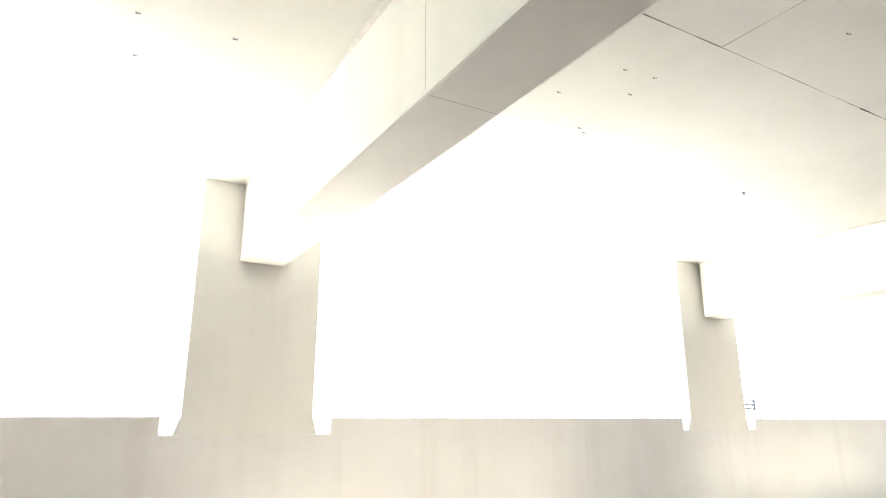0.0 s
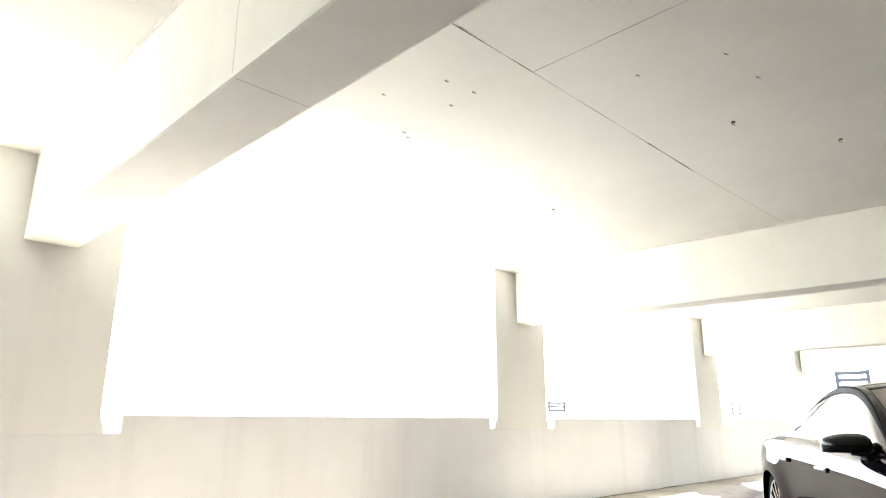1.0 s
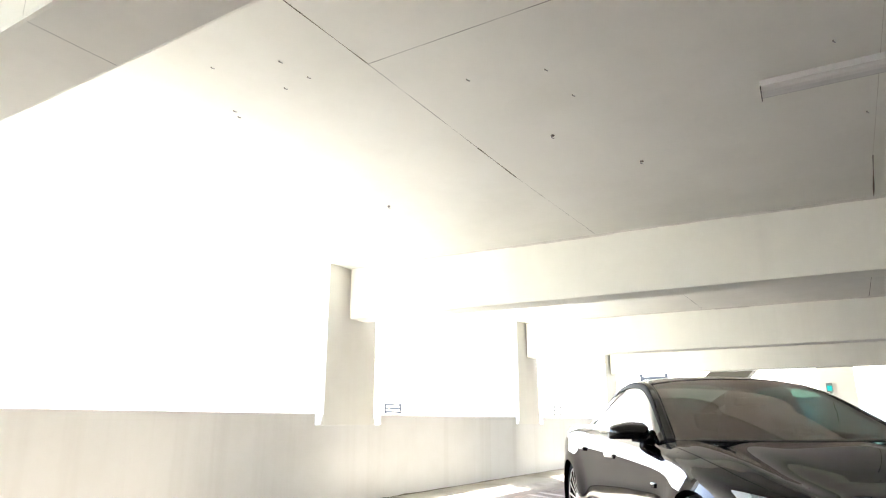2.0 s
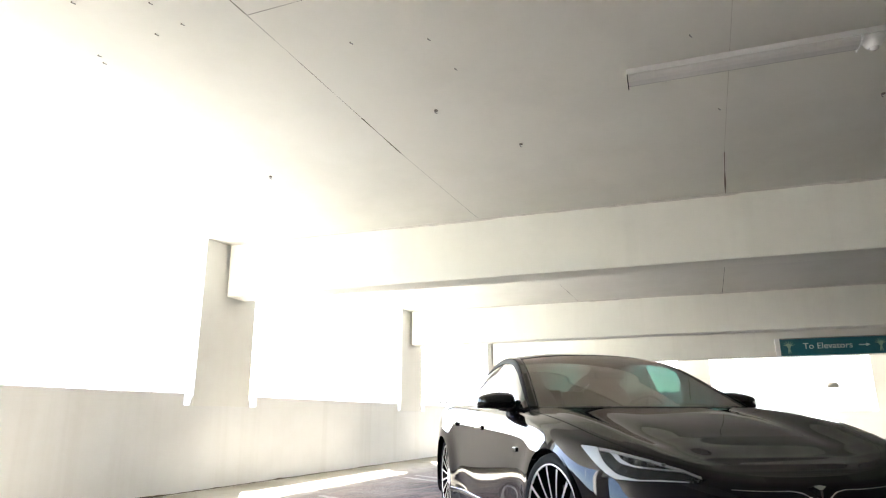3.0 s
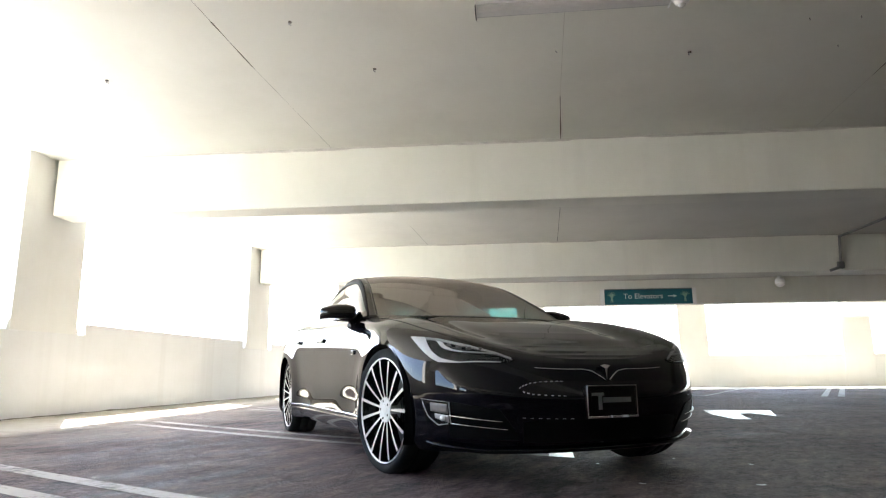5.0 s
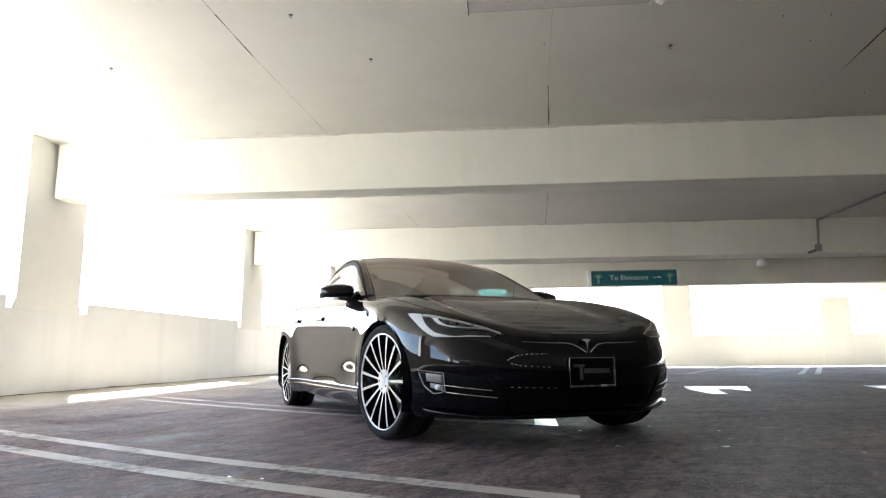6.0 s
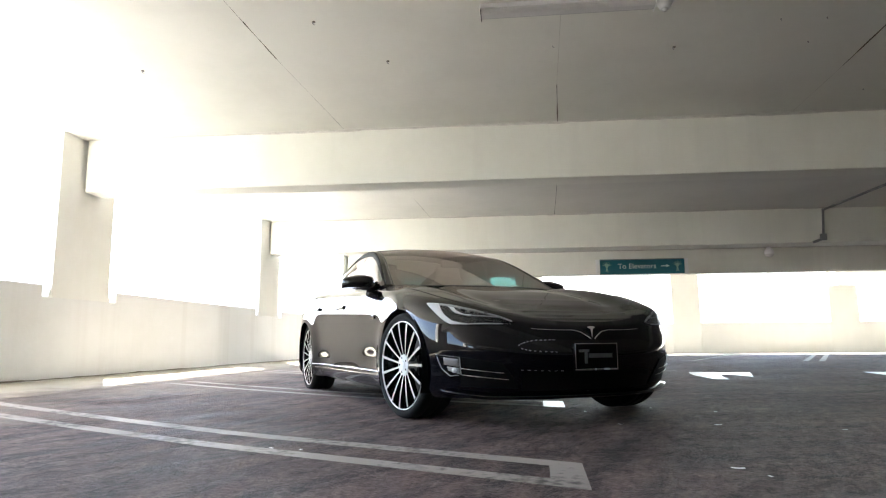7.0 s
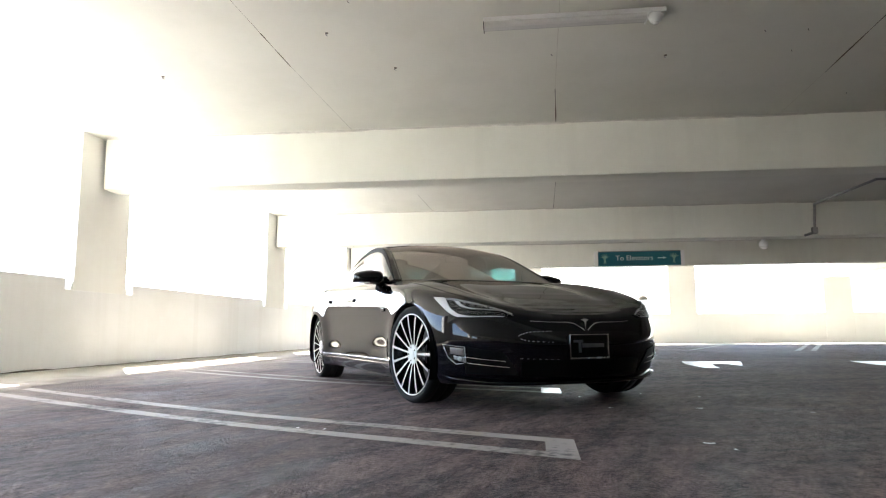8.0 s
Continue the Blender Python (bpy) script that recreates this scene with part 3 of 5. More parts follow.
INSERTS = [(5.14, 1.25), (5.90, 0.85), (6.02, -1.56), (5.74, 3.05), (4.68, 0.94), (4.84, -0.39), (4.33, 0.97), (4.20, 1.39),
           (1.23, 2.91), (1.66, 2.90), (3.51, 2.16), (3.71, 2.14), (3.77, 2.81), (3.73, 2.34), (3.36, 2.52), (3.84, 2.85), (1.25, 3.30), (5.66, -2.27), (5.69, -2.61), (6.09, -2.63), (7.26, -3.59), (5.84, -0.56)]
for k, (x, y) in enumerate(INSERTS):
    insert(x, y, 0.013 if k < 4 else 0.003, 0.014 if k < 4 else 0.004)

# ---- fluorescent fitting with a sensor at its end ----
lamp = empty("strip_light", pose(5.172, -0.707, CEIL, 0, 0, 2.2), "white enamel strip light with grey diffuser, switched off", "ceiling light")
part("housing", box(-0.070, 0.070, -0.687, 0.687, -0.036, -0.002, 0.003), WHITE_METAL, lamp)
bm = bmesh.new()
wrap = [(-0.062, -0.034), (-0.062, -0.046), (-0.050, -0.062), (-0.028, -0.070), (0.028, -0.070), (0.050, -0.062), (0.062, -0.046), (0.062, -0.034)]
sheet_a, sheet_b = [[bm.verts.new((x, y, z)) for x, z in wrap] for y in (-0.548, 0.681)]
bm.faces.new(sheet_a)
bm.faces.new(sheet_b[::-1])
for k in range(len(wrap)):
    q = (k + 1) % len(wrap)
    bm.faces.new((sheet_a[k], sheet_b[k], sheet_b[q], sheet_a[q]))
part("diffuser", bm, DIFFUSER, lamp, "grey wrap-round diffuser")
part("end_plate", box(-0.066, 0.066, 0.682, 0.687, -0.074, -0.036), SATIN_BLACK, lamp, "dark end plate")
part("lens_stop", box(-0.066, 0.066, -0.556, -0.549, -0.073, -0.036), WHITE_METAL, lamp)
sensor = part("sensor", lathe([(0.060, -0.036), (0.060, -0.044), (0.052, -0.050), (0.047, -0.066), (0.040, -0.082), (0.026, -0.090), (0.0, -0.092)], 32, "Z"), WHITE_METAL,
              lamp, "round white presence sensor", smooth=True, place=pose(0.0, -0.618, 0))
part("lens", lathe([(0.024, -0.088), (0.022, -0.100), (0.014, -0.107), (0.0, -0.109)], 20, "Z"), DIFFUSER, sensor, smooth=True)

# ---- hanging sign on the fourth beam ----
def letters(text, size, material, parent, x, z, y):
    cu = bpy.data.curves.new("lettering", "FONT")
    cu.body, cu.size, cu.align_x, cu.align_y, cu.extrude = text, size, "CENTER", "CENTER", 0.004
    tmp = bpy.data.objects.new("lettering_source", cu)
    scene.collection.objects.link(tmp)
    bpy.context.view_layer.update()
    me = bpy.data.meshes.new_from_object(tmp.evaluated_get(bpy.context.evaluated_depsgraph_get()))
    bpy.data.objects.remove(tmp)
    me.materials.clear()
    me.materials.append(material)
    ob = new("lettering", me)
    ob.parent = parent
    ob.matrix_basis = pose(x, y, z, 90, 0, 0)
    return ob


sign = empty("elevator_sign", pose(18.485, -3.225, 2.25, 0, 0, -90 - SKEW), "teal sign reading To Elevators with an arrow, fixed to a beam", "sign")
part("board", box(-1.12, 1.12, -0.03, 0.03, 0.02, 0.405, 0.006), TEAL, sign)
for sx in (-1.165, 1.165):
    part("end_frame", box(sx - 0.05, sx + 0.05, -0.045, 0.045, 0.0, 0.425, 0.008), WHITE_METAL, sign)
part("top_rail", box(-1.115, 1.115, -0.04, 0.04, 0.405, 0.425, 0.004), GREY_STEEL, sign)
letters("To", 0.196, SIGN_WHITE, sign, -0.523, 0.225, -0.034)
letters("Elevators", 0.196, SIGN_WHITE, sign, 0.012, 0.225, -0.034)
bm = box(0.50, 0.66, -0.038, -0.030, 0.212, 0.236)
a = [bm.verts.new((x, y, z)) for y in (-0.038, -0.030) for x, z in ((0.64, 0.185), (0.73, 0.224), (0.64, 0.263))]
bm.faces.new(a[:3]); bm.faces.new(a[5:2:-1])
for i in range(3):
    bm.faces.new((a[i], a[(i + 1) % 3], a[3 + (i + 1) % 3], a[3 + i]))
part("arrow", bm, SIGN_WHITE, sign)
for sx in (-0.93, 0.93):
    bm = bmesh.new()
    for k in range(7):
        ang = radians(-70 + 140 * k / 6)
        tip = (sx + 0.13 * math.sin(ang), -0.034, 0.23 + 0.13 * math.cos(ang))
        mid = (sx + 0.06 * math.sin(ang * 0.6), -0.034, 0.20 + 0.07 * math.cos(ang * 0.6))
        rod(bm, (sx, -0.034, 0.16), mid, 0.006, 6, 0.011)
        rod(bm, mid, tip, 0.011, 6, 0.003)
    for d in (-0.03, 0.0, 0.03):
        rod(bm, (sx + d, -0.034, 0.075), (sx + d * 0.4, -0.034, 0.17), 0.006, 6, 0.010)
    part("plant_motif", bm, SIGN_PLANT, sign, "pale green plant motif")

# ---- dome camera, conduit ----
dome = empty("dome_camera", pose(18.60, -6.50, 2.89), "white dome camera hanging at a beam", "camera")
part("mount", rod(bmesh.new(), (-0.07, 0, -0.04), (-0.07, 0, 0.03), 0.05, 20), WHITE_METAL, dome)
part("shell", lathe([(0.05, -0.02), (0.10, -0.05), (0.118, -0.11), (0.112, -0.17)], 28, "Z"), WHITE_METAL, dome, smooth=True, place=pose(-0.07, 0, 0))
part("bubble", lathe([(0.11, -0.17), (0.095, -0.21), (0.06, -0.24), (0.0, -0.255)], 28, "Z"), DIFFUSER, dome, "smoked bubble", smooth=True, place=pose(-0.07, 0, 0))

pipe = empty("conduit", pose(0, 0, 0), "grey steel conduit run under the slab and down a beam", "conduit")
PX, PY = 13.30, -5.695
part("run", rod(bmesh.new(), (PX - 0.02, PY, CEIL - 0.05), (11.38, PY - 0.17, CEIL - 0.03), 0.022, 10), GREY_STEEL, pipe)
bm = rod(bmesh.new(), (PX, PY, CEIL - 0.05), (PX, PY + 0.04, SOFFIT_Z), 0.022, 10)
bmesh.ops.create_uvsphere(bm, u_segments=10, v_segments=8, radius=0.026, matrix=Matrix.Translation((PX, PY, CEIL - 0.05)))
part("drop", bm, GREY_STEEL, pipe)
part("run", rod(bmesh.new(), (11.38, PY - 0.15, CEIL - 0.03), (11.55, PY - 3.4, CEIL - 0.03), 0.022, 10), GREY_STEEL, pipe)
part("elbow", rod(bmesh.new(), (PX, PY + 0.04, SOFFIT_Z + 0.03), (PX, PY + 0.22, SOFFIT_Z - 0.03), 0.024, 10), GREY_STEEL, pipe)
part("box", box(PX - 0.045, PX + 0.045, PY - 0.01, PY + 0.09, SOFFIT_Z, SOFFIT_Z + 0.12, 0.006), GREY_STEEL, pipe)

# ---- what stands outside ----
def railing(x, y, z, length, height, turn, posts, rails, label):
    """A steel guard rail on a roof edge."""
    ob = empty("guard_rail", pose(x, y, z, 0, 0, turn), label, "railing", group="rails of the far roof")
    for i in range(posts):
        a = length * i / (posts - 1)
        part("post", box(a - 0.09, a + 0.09, -0.09, 0.09, 0, height), DARK_STEEL, ob)
    for i in range(rails):
        h = height * (i + 0.6) / rails
        part("rail", box(-0.1, length + 0.1, -0.06, 0.06, h - 0.10, h + 0.10), DARK_STEEL, ob)
    return ob


block = empty("far_building", pose(0, 0, 0), "pale flat-roofed building across the street", "building")
part("wall", box(50, 130, 38, 60, -10, 1.7), GROUND, block)
part("roof", box(49.6, 130.4, 37.6, 60.4, 1.7, 2.0), GROUND, block)
railing(102.6, 40, 2.0, 11.4, 1.9, 0, 5, 3, "grey steel guard rail on a far flat roof")
railing(56.1, 40, 2.0, 2.7, 1.1, 0, 2, 3, "short grey steel guard rail on a far flat roof")
block = empty("far_building", pose(0, 0, 0), "pale low building beyond the end of the deck", "building")
part("wall", box(44.2, 70, -14, 16, -10, 2.2), GROUND, block)
part("roof", box(43.9, 70.3, -14.3, 16.3, 2.2, 2.45), GROUND, block)
railing(45, 9.3, 2.45, 1.6, 2.0, 90, 2, 5, "grey steel ladder rail on a far roof")
shade = empty("sun_canopy", pose(45, 5.4, 2.45), "dark sloping canopy on posts on a far roof", "canopy")
bm = bmesh.new()
vs = [bm.verts.new(p) for p in ((0, 1.9, 1.15), (0, 0.9, 1.95), (0, -1.5, 1.95), (0, -0.8, 1.2), (2.6, 1.9, 1.35), (2.6, 0.9, 2.1), (2.6, -1.5, 2.1), (2.6, -0.8, 1.4))]
for f in ((0, 1, 2, 3), (7, 6, 5, 4), (0, 4, 5, 1), (1, 5, 6, 2), (2, 6, 7, 3), (3, 7, 4, 0)):
    bm.faces.new([vs[i] for i in f])
part("roof_panel", bm, CANOPY, shade)
for y in (1.6, -0.9):
    part("post", rod(bmesh.new(), (1.3, y, 0), (1.3, y, 1.35), 0.07, 8), DARK_STEEL, shade)
cap = empty("roof_vent", pose(60, -10.0, 2.45), "dark rounded roof vent on a far building", "roof vent")
part("neck", rod(bmesh.new(), (0, 0, 0), (0, 0, 0.75), 0.35, 14), GREY_STEEL, cap)
part("hood", lathe([(0.42, 0.70), (0.41, 0.85), (0.30, 1.05), (0.0, 1.12)], 20, "Z"), CANOPY, cap, smooth=True)

# call point lamp on a far column
call = empty("call_point", pose(23.67, 0.04, 1.87, 0, 0, 3.0), "small teal call lamp on a bracket on a column", "lamp")
part("bracket", box(-0.30, 0.0, -0.03, 0.03, 0.0, 0.04), GREY_STEEL, call)
part("lamp_body", box(-0.16, -0.02, -0.06, 0.10, 0.04, 0.30, 0.01), GREY_STEEL, call)
part("lamp_glass", box(-0.19, -0.16, -0.04, 0.08, 0.08, 0.22, 0.005), TEAL_GLOW, call, "lit teal glass")

# ---- the car ----
# local axes: x forward from the front axle, y to the car's left, z up from the floor
def catmull(rows, s):
    """Catmull-Rom through rows of numbers at parameter s (0 .. len-1)."""
    i = int(min(max(math.floor(s), 0), len(rows) - 2))
    t = s - i
    p1, p2 = rows[i], rows[i + 1]
    p0 = rows[i - 1] if i else [2 * a - b for a, b in zip(p1, p2)]
    p3 = rows[i + 2] if i + 2 < len(rows) else [2 * b - a for a, b in zip(p1, p2)]
    t2, t3 = t * t, t * t * t
    return [0.5 * (2 * b + (c - a) * t + (2 * a - 5 * b + 4 * c - d) * t2 + (3 * b - a - 3 * c + d) * t3) for a, b, c, d in zip(p0, p1, p2, p3)]


# plan outline of one half at the widest level, front centre to rear centre: x, y, height of the upper edge
OUTLINE = [(0.873, 0, 0.622), (0.861, 0.25, 0.628), (0.812, 0.48, 0.652), (0.713, 0.68, 0.695), (0.556, 0.83, 0.745), (0.320, 0.918, 0.800),
           (0.000, 0.965, 0.865), (-0.40, 0.968, 0.915), (-0.85, 0.957, 0.950), (-1.5, 0.953, 0.978), (-2.2, 0.962, 1.002),
           (-2.75, 0.985, 1.022), (-3.1, 0.985, 1.03), (-3.5, 0.945, 1.03), (-3.82, 0.85, 1.03), (-3.99, 0.62, 1.035), (-4.05, 0.3, 1.04), (-4.06, 0, 1.04)]
LOW = 0.165
WHEEL_Z, WHEEL_R, ARCH_R, AXLES = 0.352, 0.352, 0.376, (0.0, -2.96)
# how far the skin lies inside the outline, by share of the height
SIDE_IN = [(0, 0.046), (0.05, 0.012), (0.10, 0.0060), (0.20, 0.0040), (0.32, 0.0026), (0.45, 0.0012), (0.60, 0.0), (0.70, 0.0015), (0.77, 0.006), (0.83, 0.015), (0.90, 0.032), (0.955, 0.060), (0.983, 0.086), (1.0, 0.118)]
NOSE_IN = [(0, 0.080), (0.08, 0.054), (0.2, 0.034), (0.36, 0.012), (0.47, 0.002), (0.54, 0.0), (0.58, 0.0016), (0.64, 0.0085), (0.72, 0.021), (0.80, 0.035), (0.88, 0.052), (0.94, 0.071), (1.0, 0.106)]


def inset(rows, h):
    xs = [r[0] for r in rows]
    i = max(0, min(len(xs) - 2, sum(1 for x in xs if x <= h) - 1))
    return float(catmull(rows, i + (h - xs[i]) / (xs[i + 1] - xs[i]))[1])


def skin(s, h, out=0.0, low=LOW):
    """A point of the body's left flank: s along the outline, h up the height."""
    p = catmull(OUTLINE, s)
    a, b = catmull(OUTLINE, max(0, s - 0.02)), catmull(OUTLINE, min(len(OUTLINE) - 1, s + 0.02))
    d = Vector((b[0] - a[0], b[1] - a[1]))
    n = Vector((-d.y, d.x)).normalized()
    if s < 0.02:
        n = Vector((1, 0))
    if n.dot(Vector((p[0] + 1.6, p[1]))) < 0:
        n = -n
    k = min(1, max(0, (s - 3.0) / 2.8))
    k = k * k * (3 - 2 * k)
    off = inset(NOSE_IN, h) * (1 - k) + inset(SIDE_IN, h) * k
    z = low + (p[2] - low) * h
    # the skin swells round the wheels
    for ax, swell in ((0.0, 0.020), (-2.96, 0.030)):
        d = math.hypot(p[0] - ax, z - WHEEL_Z) - ARCH_R
        if p[1] > 0.5 and d < 0.5:
            off -= swell * math.exp(-(max(0.0, d) / 0.13) ** 2) * min(1, max(0, (1.0 - h) / 0.25)) * min(1, (p[1] - 0.5) / 0.3)
    # the lower doors are hollowed behind the front wheel and before the rear one
    if p[1] > 0.5 and -2.75 < p[0] < -0.35:
        for x_mid, z_mid, deep in ((-0.70, 0.385, 0.012), (-2.25, 0.345, 0.012)):
            off += deep * math.exp(-((p[0] - x_mid) / 0.26) ** 2 - ((z - z_mid) / 0.075) ** 2)
    q = Vector((p[0], p[1])) + n * (out - off)
    return Vector((q.x, max(0.0, q.y), z))


S_TABLE = np.linspace(0, len(OUTLINE) - 1, 1400)
X_TABLE = np.array([catmull(OUTLINE, s)[0] for s in S_TABLE])


def s_at(x):
    return float(np.interp(-x, -X_TABLE, S_TABLE))


def arch_h(s):
    """Share of the height at which the skin begins: the wheel arches are cut out."""
    p = catmull(OUTLINE, s)
    for ax in AXLES:
        d = abs(p[0] - ax)
        if d <= ARCH_R:
            return (WHEEL_Z + math.sqrt(ARCH_R ** 2 - d * d) - LOW) / (p[2] - LOW)
    return 0.0


def sheet(bm, rows, close=False):
    """Faces between rows of points; returns the rows of vertices."""
    vs = [[bm.verts.new(p) for p in row] for row in rows]
    for a, b in zip(vs, vs[1:]):
        for j in range(len(a) - 1):
            try:
                bm.faces.new((a[j], a[j + 1], b[j + 1], b[j]))
            except ValueError:
                pass
    return vs


def mirrored(rows):
    return [[Vector((p[0], -p[1], p[2])) for p in row] for row in rows]


car = empty("car", pose(5.364, -0.258, 0.027, 0, 0, 211.8) @ Matrix.Scale(0.955, 4), "black glossy electric sedan with multi-spoke alloy wheels", "car")


HOOD_MID = [(0.767, 0.6220), (0.747, 0.6308), (0.717, 0.6453), (0.667, 0.6677), (0.587, 0.6997), (0.450, 0.7469), (0.300, 0.7912), (0.100, 0.8416), (-0.100, 0.8841), (-0.300, 0.9195), (-0.500, 0.9479), (-0.700, 0.9692), (-0.950, 0.9850)]


@functools.lru_cache(maxsize=None)
def edge_s(x):
    """Where along the outline the upper edge of the flank crosses the station x."""
    lo, hi = 0.0, 9.0
    for _ in range(30):
        m = (lo + hi) / 2
        if skin(m, 1.0).x > x:
            lo = m
        else:
            hi = m
    return (lo + hi) / 2


@functools.lru_cache(maxsize=None)
def edge_at(x):
    return skin(edge_s(x), 1.0)


@functools.lru_cache(maxsize=None)
def hood_mid(x):
    xs = [-r[0] for r in HOOD_MID]
    i = max(0, min(len(xs) - 2, int(np.searchsorted(xs, -x, side="right")) - 1))
    return float(catmull(HOOD_MID, i + (-x - xs[i]) / (xs[i + 1] - xs[i]))[1])


def hood_point(x, k):
    """k runs from -1 (right edge) to 1 (left edge)."""
    e = edge_at(x)
    zc = hood_mid(x)
    a = abs(k)
    z = e.z + (zc - e.z) * (1 - a ** 2.6)
    ridge = 0.016 * math.exp(-((a - 0.84) / 0.11) ** 2) * min(1, max(0, (0.72 - x) / 0.5)) * min(1, max(0, (x + 1.0) / 0.5))
    dip = 0.016 * math.exp(-((a - 0.60) / 0.13) ** 2) * min(1, max(0, (0.7 - x) / 0.4))
    return Vector((x, e.y * k, z + ridge - dip))


def ease(k):
    k = min(1.0, max(0.0, k))
    return k * k * (3 - 2 * k)


def raw_skin_normal(s, h):
    ds, dh = 0.03, 0.012
    a, b = skin(max(0, s - ds), h), skin(s + ds, h)
    c, d = skin(s, max(0, h - dh)), skin(s, min(1, h + dh))
    if s < ds:
        a = Vector((b.x, -b.y, b.z))
    n = (d - c).cross(b - a)
    if n.dot(Vector((c.x + 0.6, c.y, 0.35))) < 0:
        n = -n
    return n.normalized()


def raw_hood_normal(x, k):
    k = min(0.97, max(-0.97, k))
    n = (hood_point(x + 0.006, k) - hood_point(x - 0.006, k)).cross(hood_point(x, k + 0.02) - hood_point(x, k - 0.02))
    return (n if n.z > 0 else -n).normalized()


@functools.lru_cache(maxsize=None)
def rim_normal(s):
    """Where flank and hood meet, the paint rolls over smoothly."""
    n = raw_skin_normal(s, 0.99)
    x = skin(s, 1.0).x
    if -0.95 < x < X_NOSE - 0.008:
        n = (n + raw_hood_normal(x, 1.0)).normalized()
    return n


def skin_normal(s, h):
    n = raw_skin_normal(s, h)
    w = ease((h - 0.90) / 0.10)
    return n.lerp(rim_normal(round(s, 4)), w).normalized() if w > 0 else n


def hood_normal(x, k):
    x = min(x, X_NOSE - 0.008)
    n = raw_hood_normal(x, k)
    w = ease(1 - (1 - abs(k)) * edge_at(x).y / 0.06)
    if w > 0:
        r = rim_normal(round(edge_s(x), 4))
        n = n.lerp(Vector((r.x, r.y if k > 0 else -r.y, r.z)), w).normalized()
    return n


def panel(name, points, normals, material, parent, label="", side=1):
    """A sheet of bodywork from a grid of points, with the normals of the whole surface."""
    flip = Vector((1, side, 1))
    rows, cols = len(points), len(points[0])
    verts = [Vector((p.x, p.y * side, p.z)) for row in points for p in row]
    ns = [Vector((n.x, n.y * side, n.z)) for row in normals for n in row]
    faces = [(i * cols + j, i * cols + j + 1, (i + 1) * cols + j + 1, (i + 1) * cols + j) for i in range(rows - 1) for j in range(cols - 1)]
    me = bpy.data.meshes.new(name)
    me.from_pydata(verts, [], faces)
    vote = sum(1 if p.normal.dot(ns[p.vertices[0]]) > 0 else -1 for p in me.polygons)
    if vote < 0:
        me.flip_normals()
    for p in me.polygons:
        p.use_smooth = True
    me.normals_split_custom_set_from_vertices(ns)
    me.materials.append(material)
    ob = new(name, me)
    ob.parent = parent
    if label:
        tagged(ob, label)
    return ob


X_NOSE = skin(0, 1.0).x - 0.0006


def flank(name, x_front, x_rear, h_low, h_high, side, rows_n=30):
    """A panel of the body's side between two stations; side is 1 (left) or -1 (right)."""
    s0, s1 = s_at(x_front), s_at(x_rear)
    stations = list(np.linspace(s0, s1, max(6, int((s1 - s0) / 0.07))))
    for ax in AXLES:
        for e in (ARCH_R, -ARCH_R):
            for tiny in (0.0005, -0.003) if e > 0 else (-0.0005, 0.003):
                sa = s_at(ax + e - tiny)
                if s0 < sa < s1:
                    stations.append(sa)
        for f in np.linspace(-0.97, 0.97, 21):
            sa = s_at(ax + ARCH_R * f)
            if s0 < sa < s1:
                stations.append(sa)
    grid, ns = [], []
    for s in sorted(stations):
        h0 = max(h_low, arch_h(s))
        hs = [h0 + (h_high - h0) * (1 - (1 - j / rows_n) ** 1.2) for j in range(rows_n + 1)]
        grid.append([skin(s, h) for h in hs])
        ns.append([skin_normal(s, h) for h in hs])
    return panel(name, grid, ns, CAR_PAINT, car, "", side)


GAP = 0.0008
# bumper: one piece round the nose
s_b = s_at(0.47)
hs = [1 - (1 - j / 34) ** 1.35 for j in range(35)]
ss = np.linspace(0, s_b, 48)
grid = [[skin(s, h) for h in hs] for s in ss]
ns = [[skin_normal(s, h) for h in hs] for s in ss]
grid = [[Vector((p.x, -p.y, p.z)) for p in row] for row in grid[:0:-1]] + grid
ns = [[Vector((p.x, -p.y, p.z)) for p in row] for row in ns[:0:-1]] + ns
bumper = panel("front_bumper", grid, ns, CAR_PAINT, car)
bodies = {}
for side in (-1, 1):
    bodies["fender", side] = flank("fender", 0.47 - GAP, -0.66, 0.0, 1.0, side)
    bodies["front_door", side] = flank("front_door", -0.66 - GAP, -1.86, 0.14, 1.0, side)
    bodies["rear_door", side] = flank("rear_door", -1.86 - GAP, -2.78, 0.14, 1.0, side)
    bodies["quarter_panel", side] = flank("quarter_panel", -2.78 - GAP, -3.62, 0.0, 1.0, side)
grid = [[skin(s, j / 14) for j in range(15)] for s in np.linspace(s_at(-3.62 - GAP), len(OUTLINE) - 1, 26)]
bm = bmesh.new()
sheet(bm, grid + mirrored(grid)[-2::-1])
part("rear_bumper", bm, CAR_PAINT, car, smooth=True)


# hood: rows across the car, crowned, with soft ridges over the wheels
def hood_sheet(name, x_a, x_b, k_a, k_b, n=40, across=24):
    xs = [x_a + (x_b - x_a) * (i / n) ** 1.25 for i in range(n + 1)]
    ks = [k_a + (k_b - k_a) * j / across for j in range(across + 1)]
    return panel(name, [[hood_point(x, k) for k in ks] for x in xs], [[hood_normal(x, k) for k in ks] for x in xs], CAR_PAINT, car)


hood_sheet("hood", X_NOSE - 0.03, -0.62, -0.86, 0.86, 44, 40)
hood_sheet("nose_cap", X_NOSE, X_NOSE - 0.0285, -1, 1, 8, 30)
for k in (-1, 1):
    hood_sheet("fender_top", X_NOSE - 0.03, -0.95, k * 0.8615, k, 44, 8)
hood_sheet("cowl", -0.6215, -0.95, -0.86, 0.86, 8, 24)

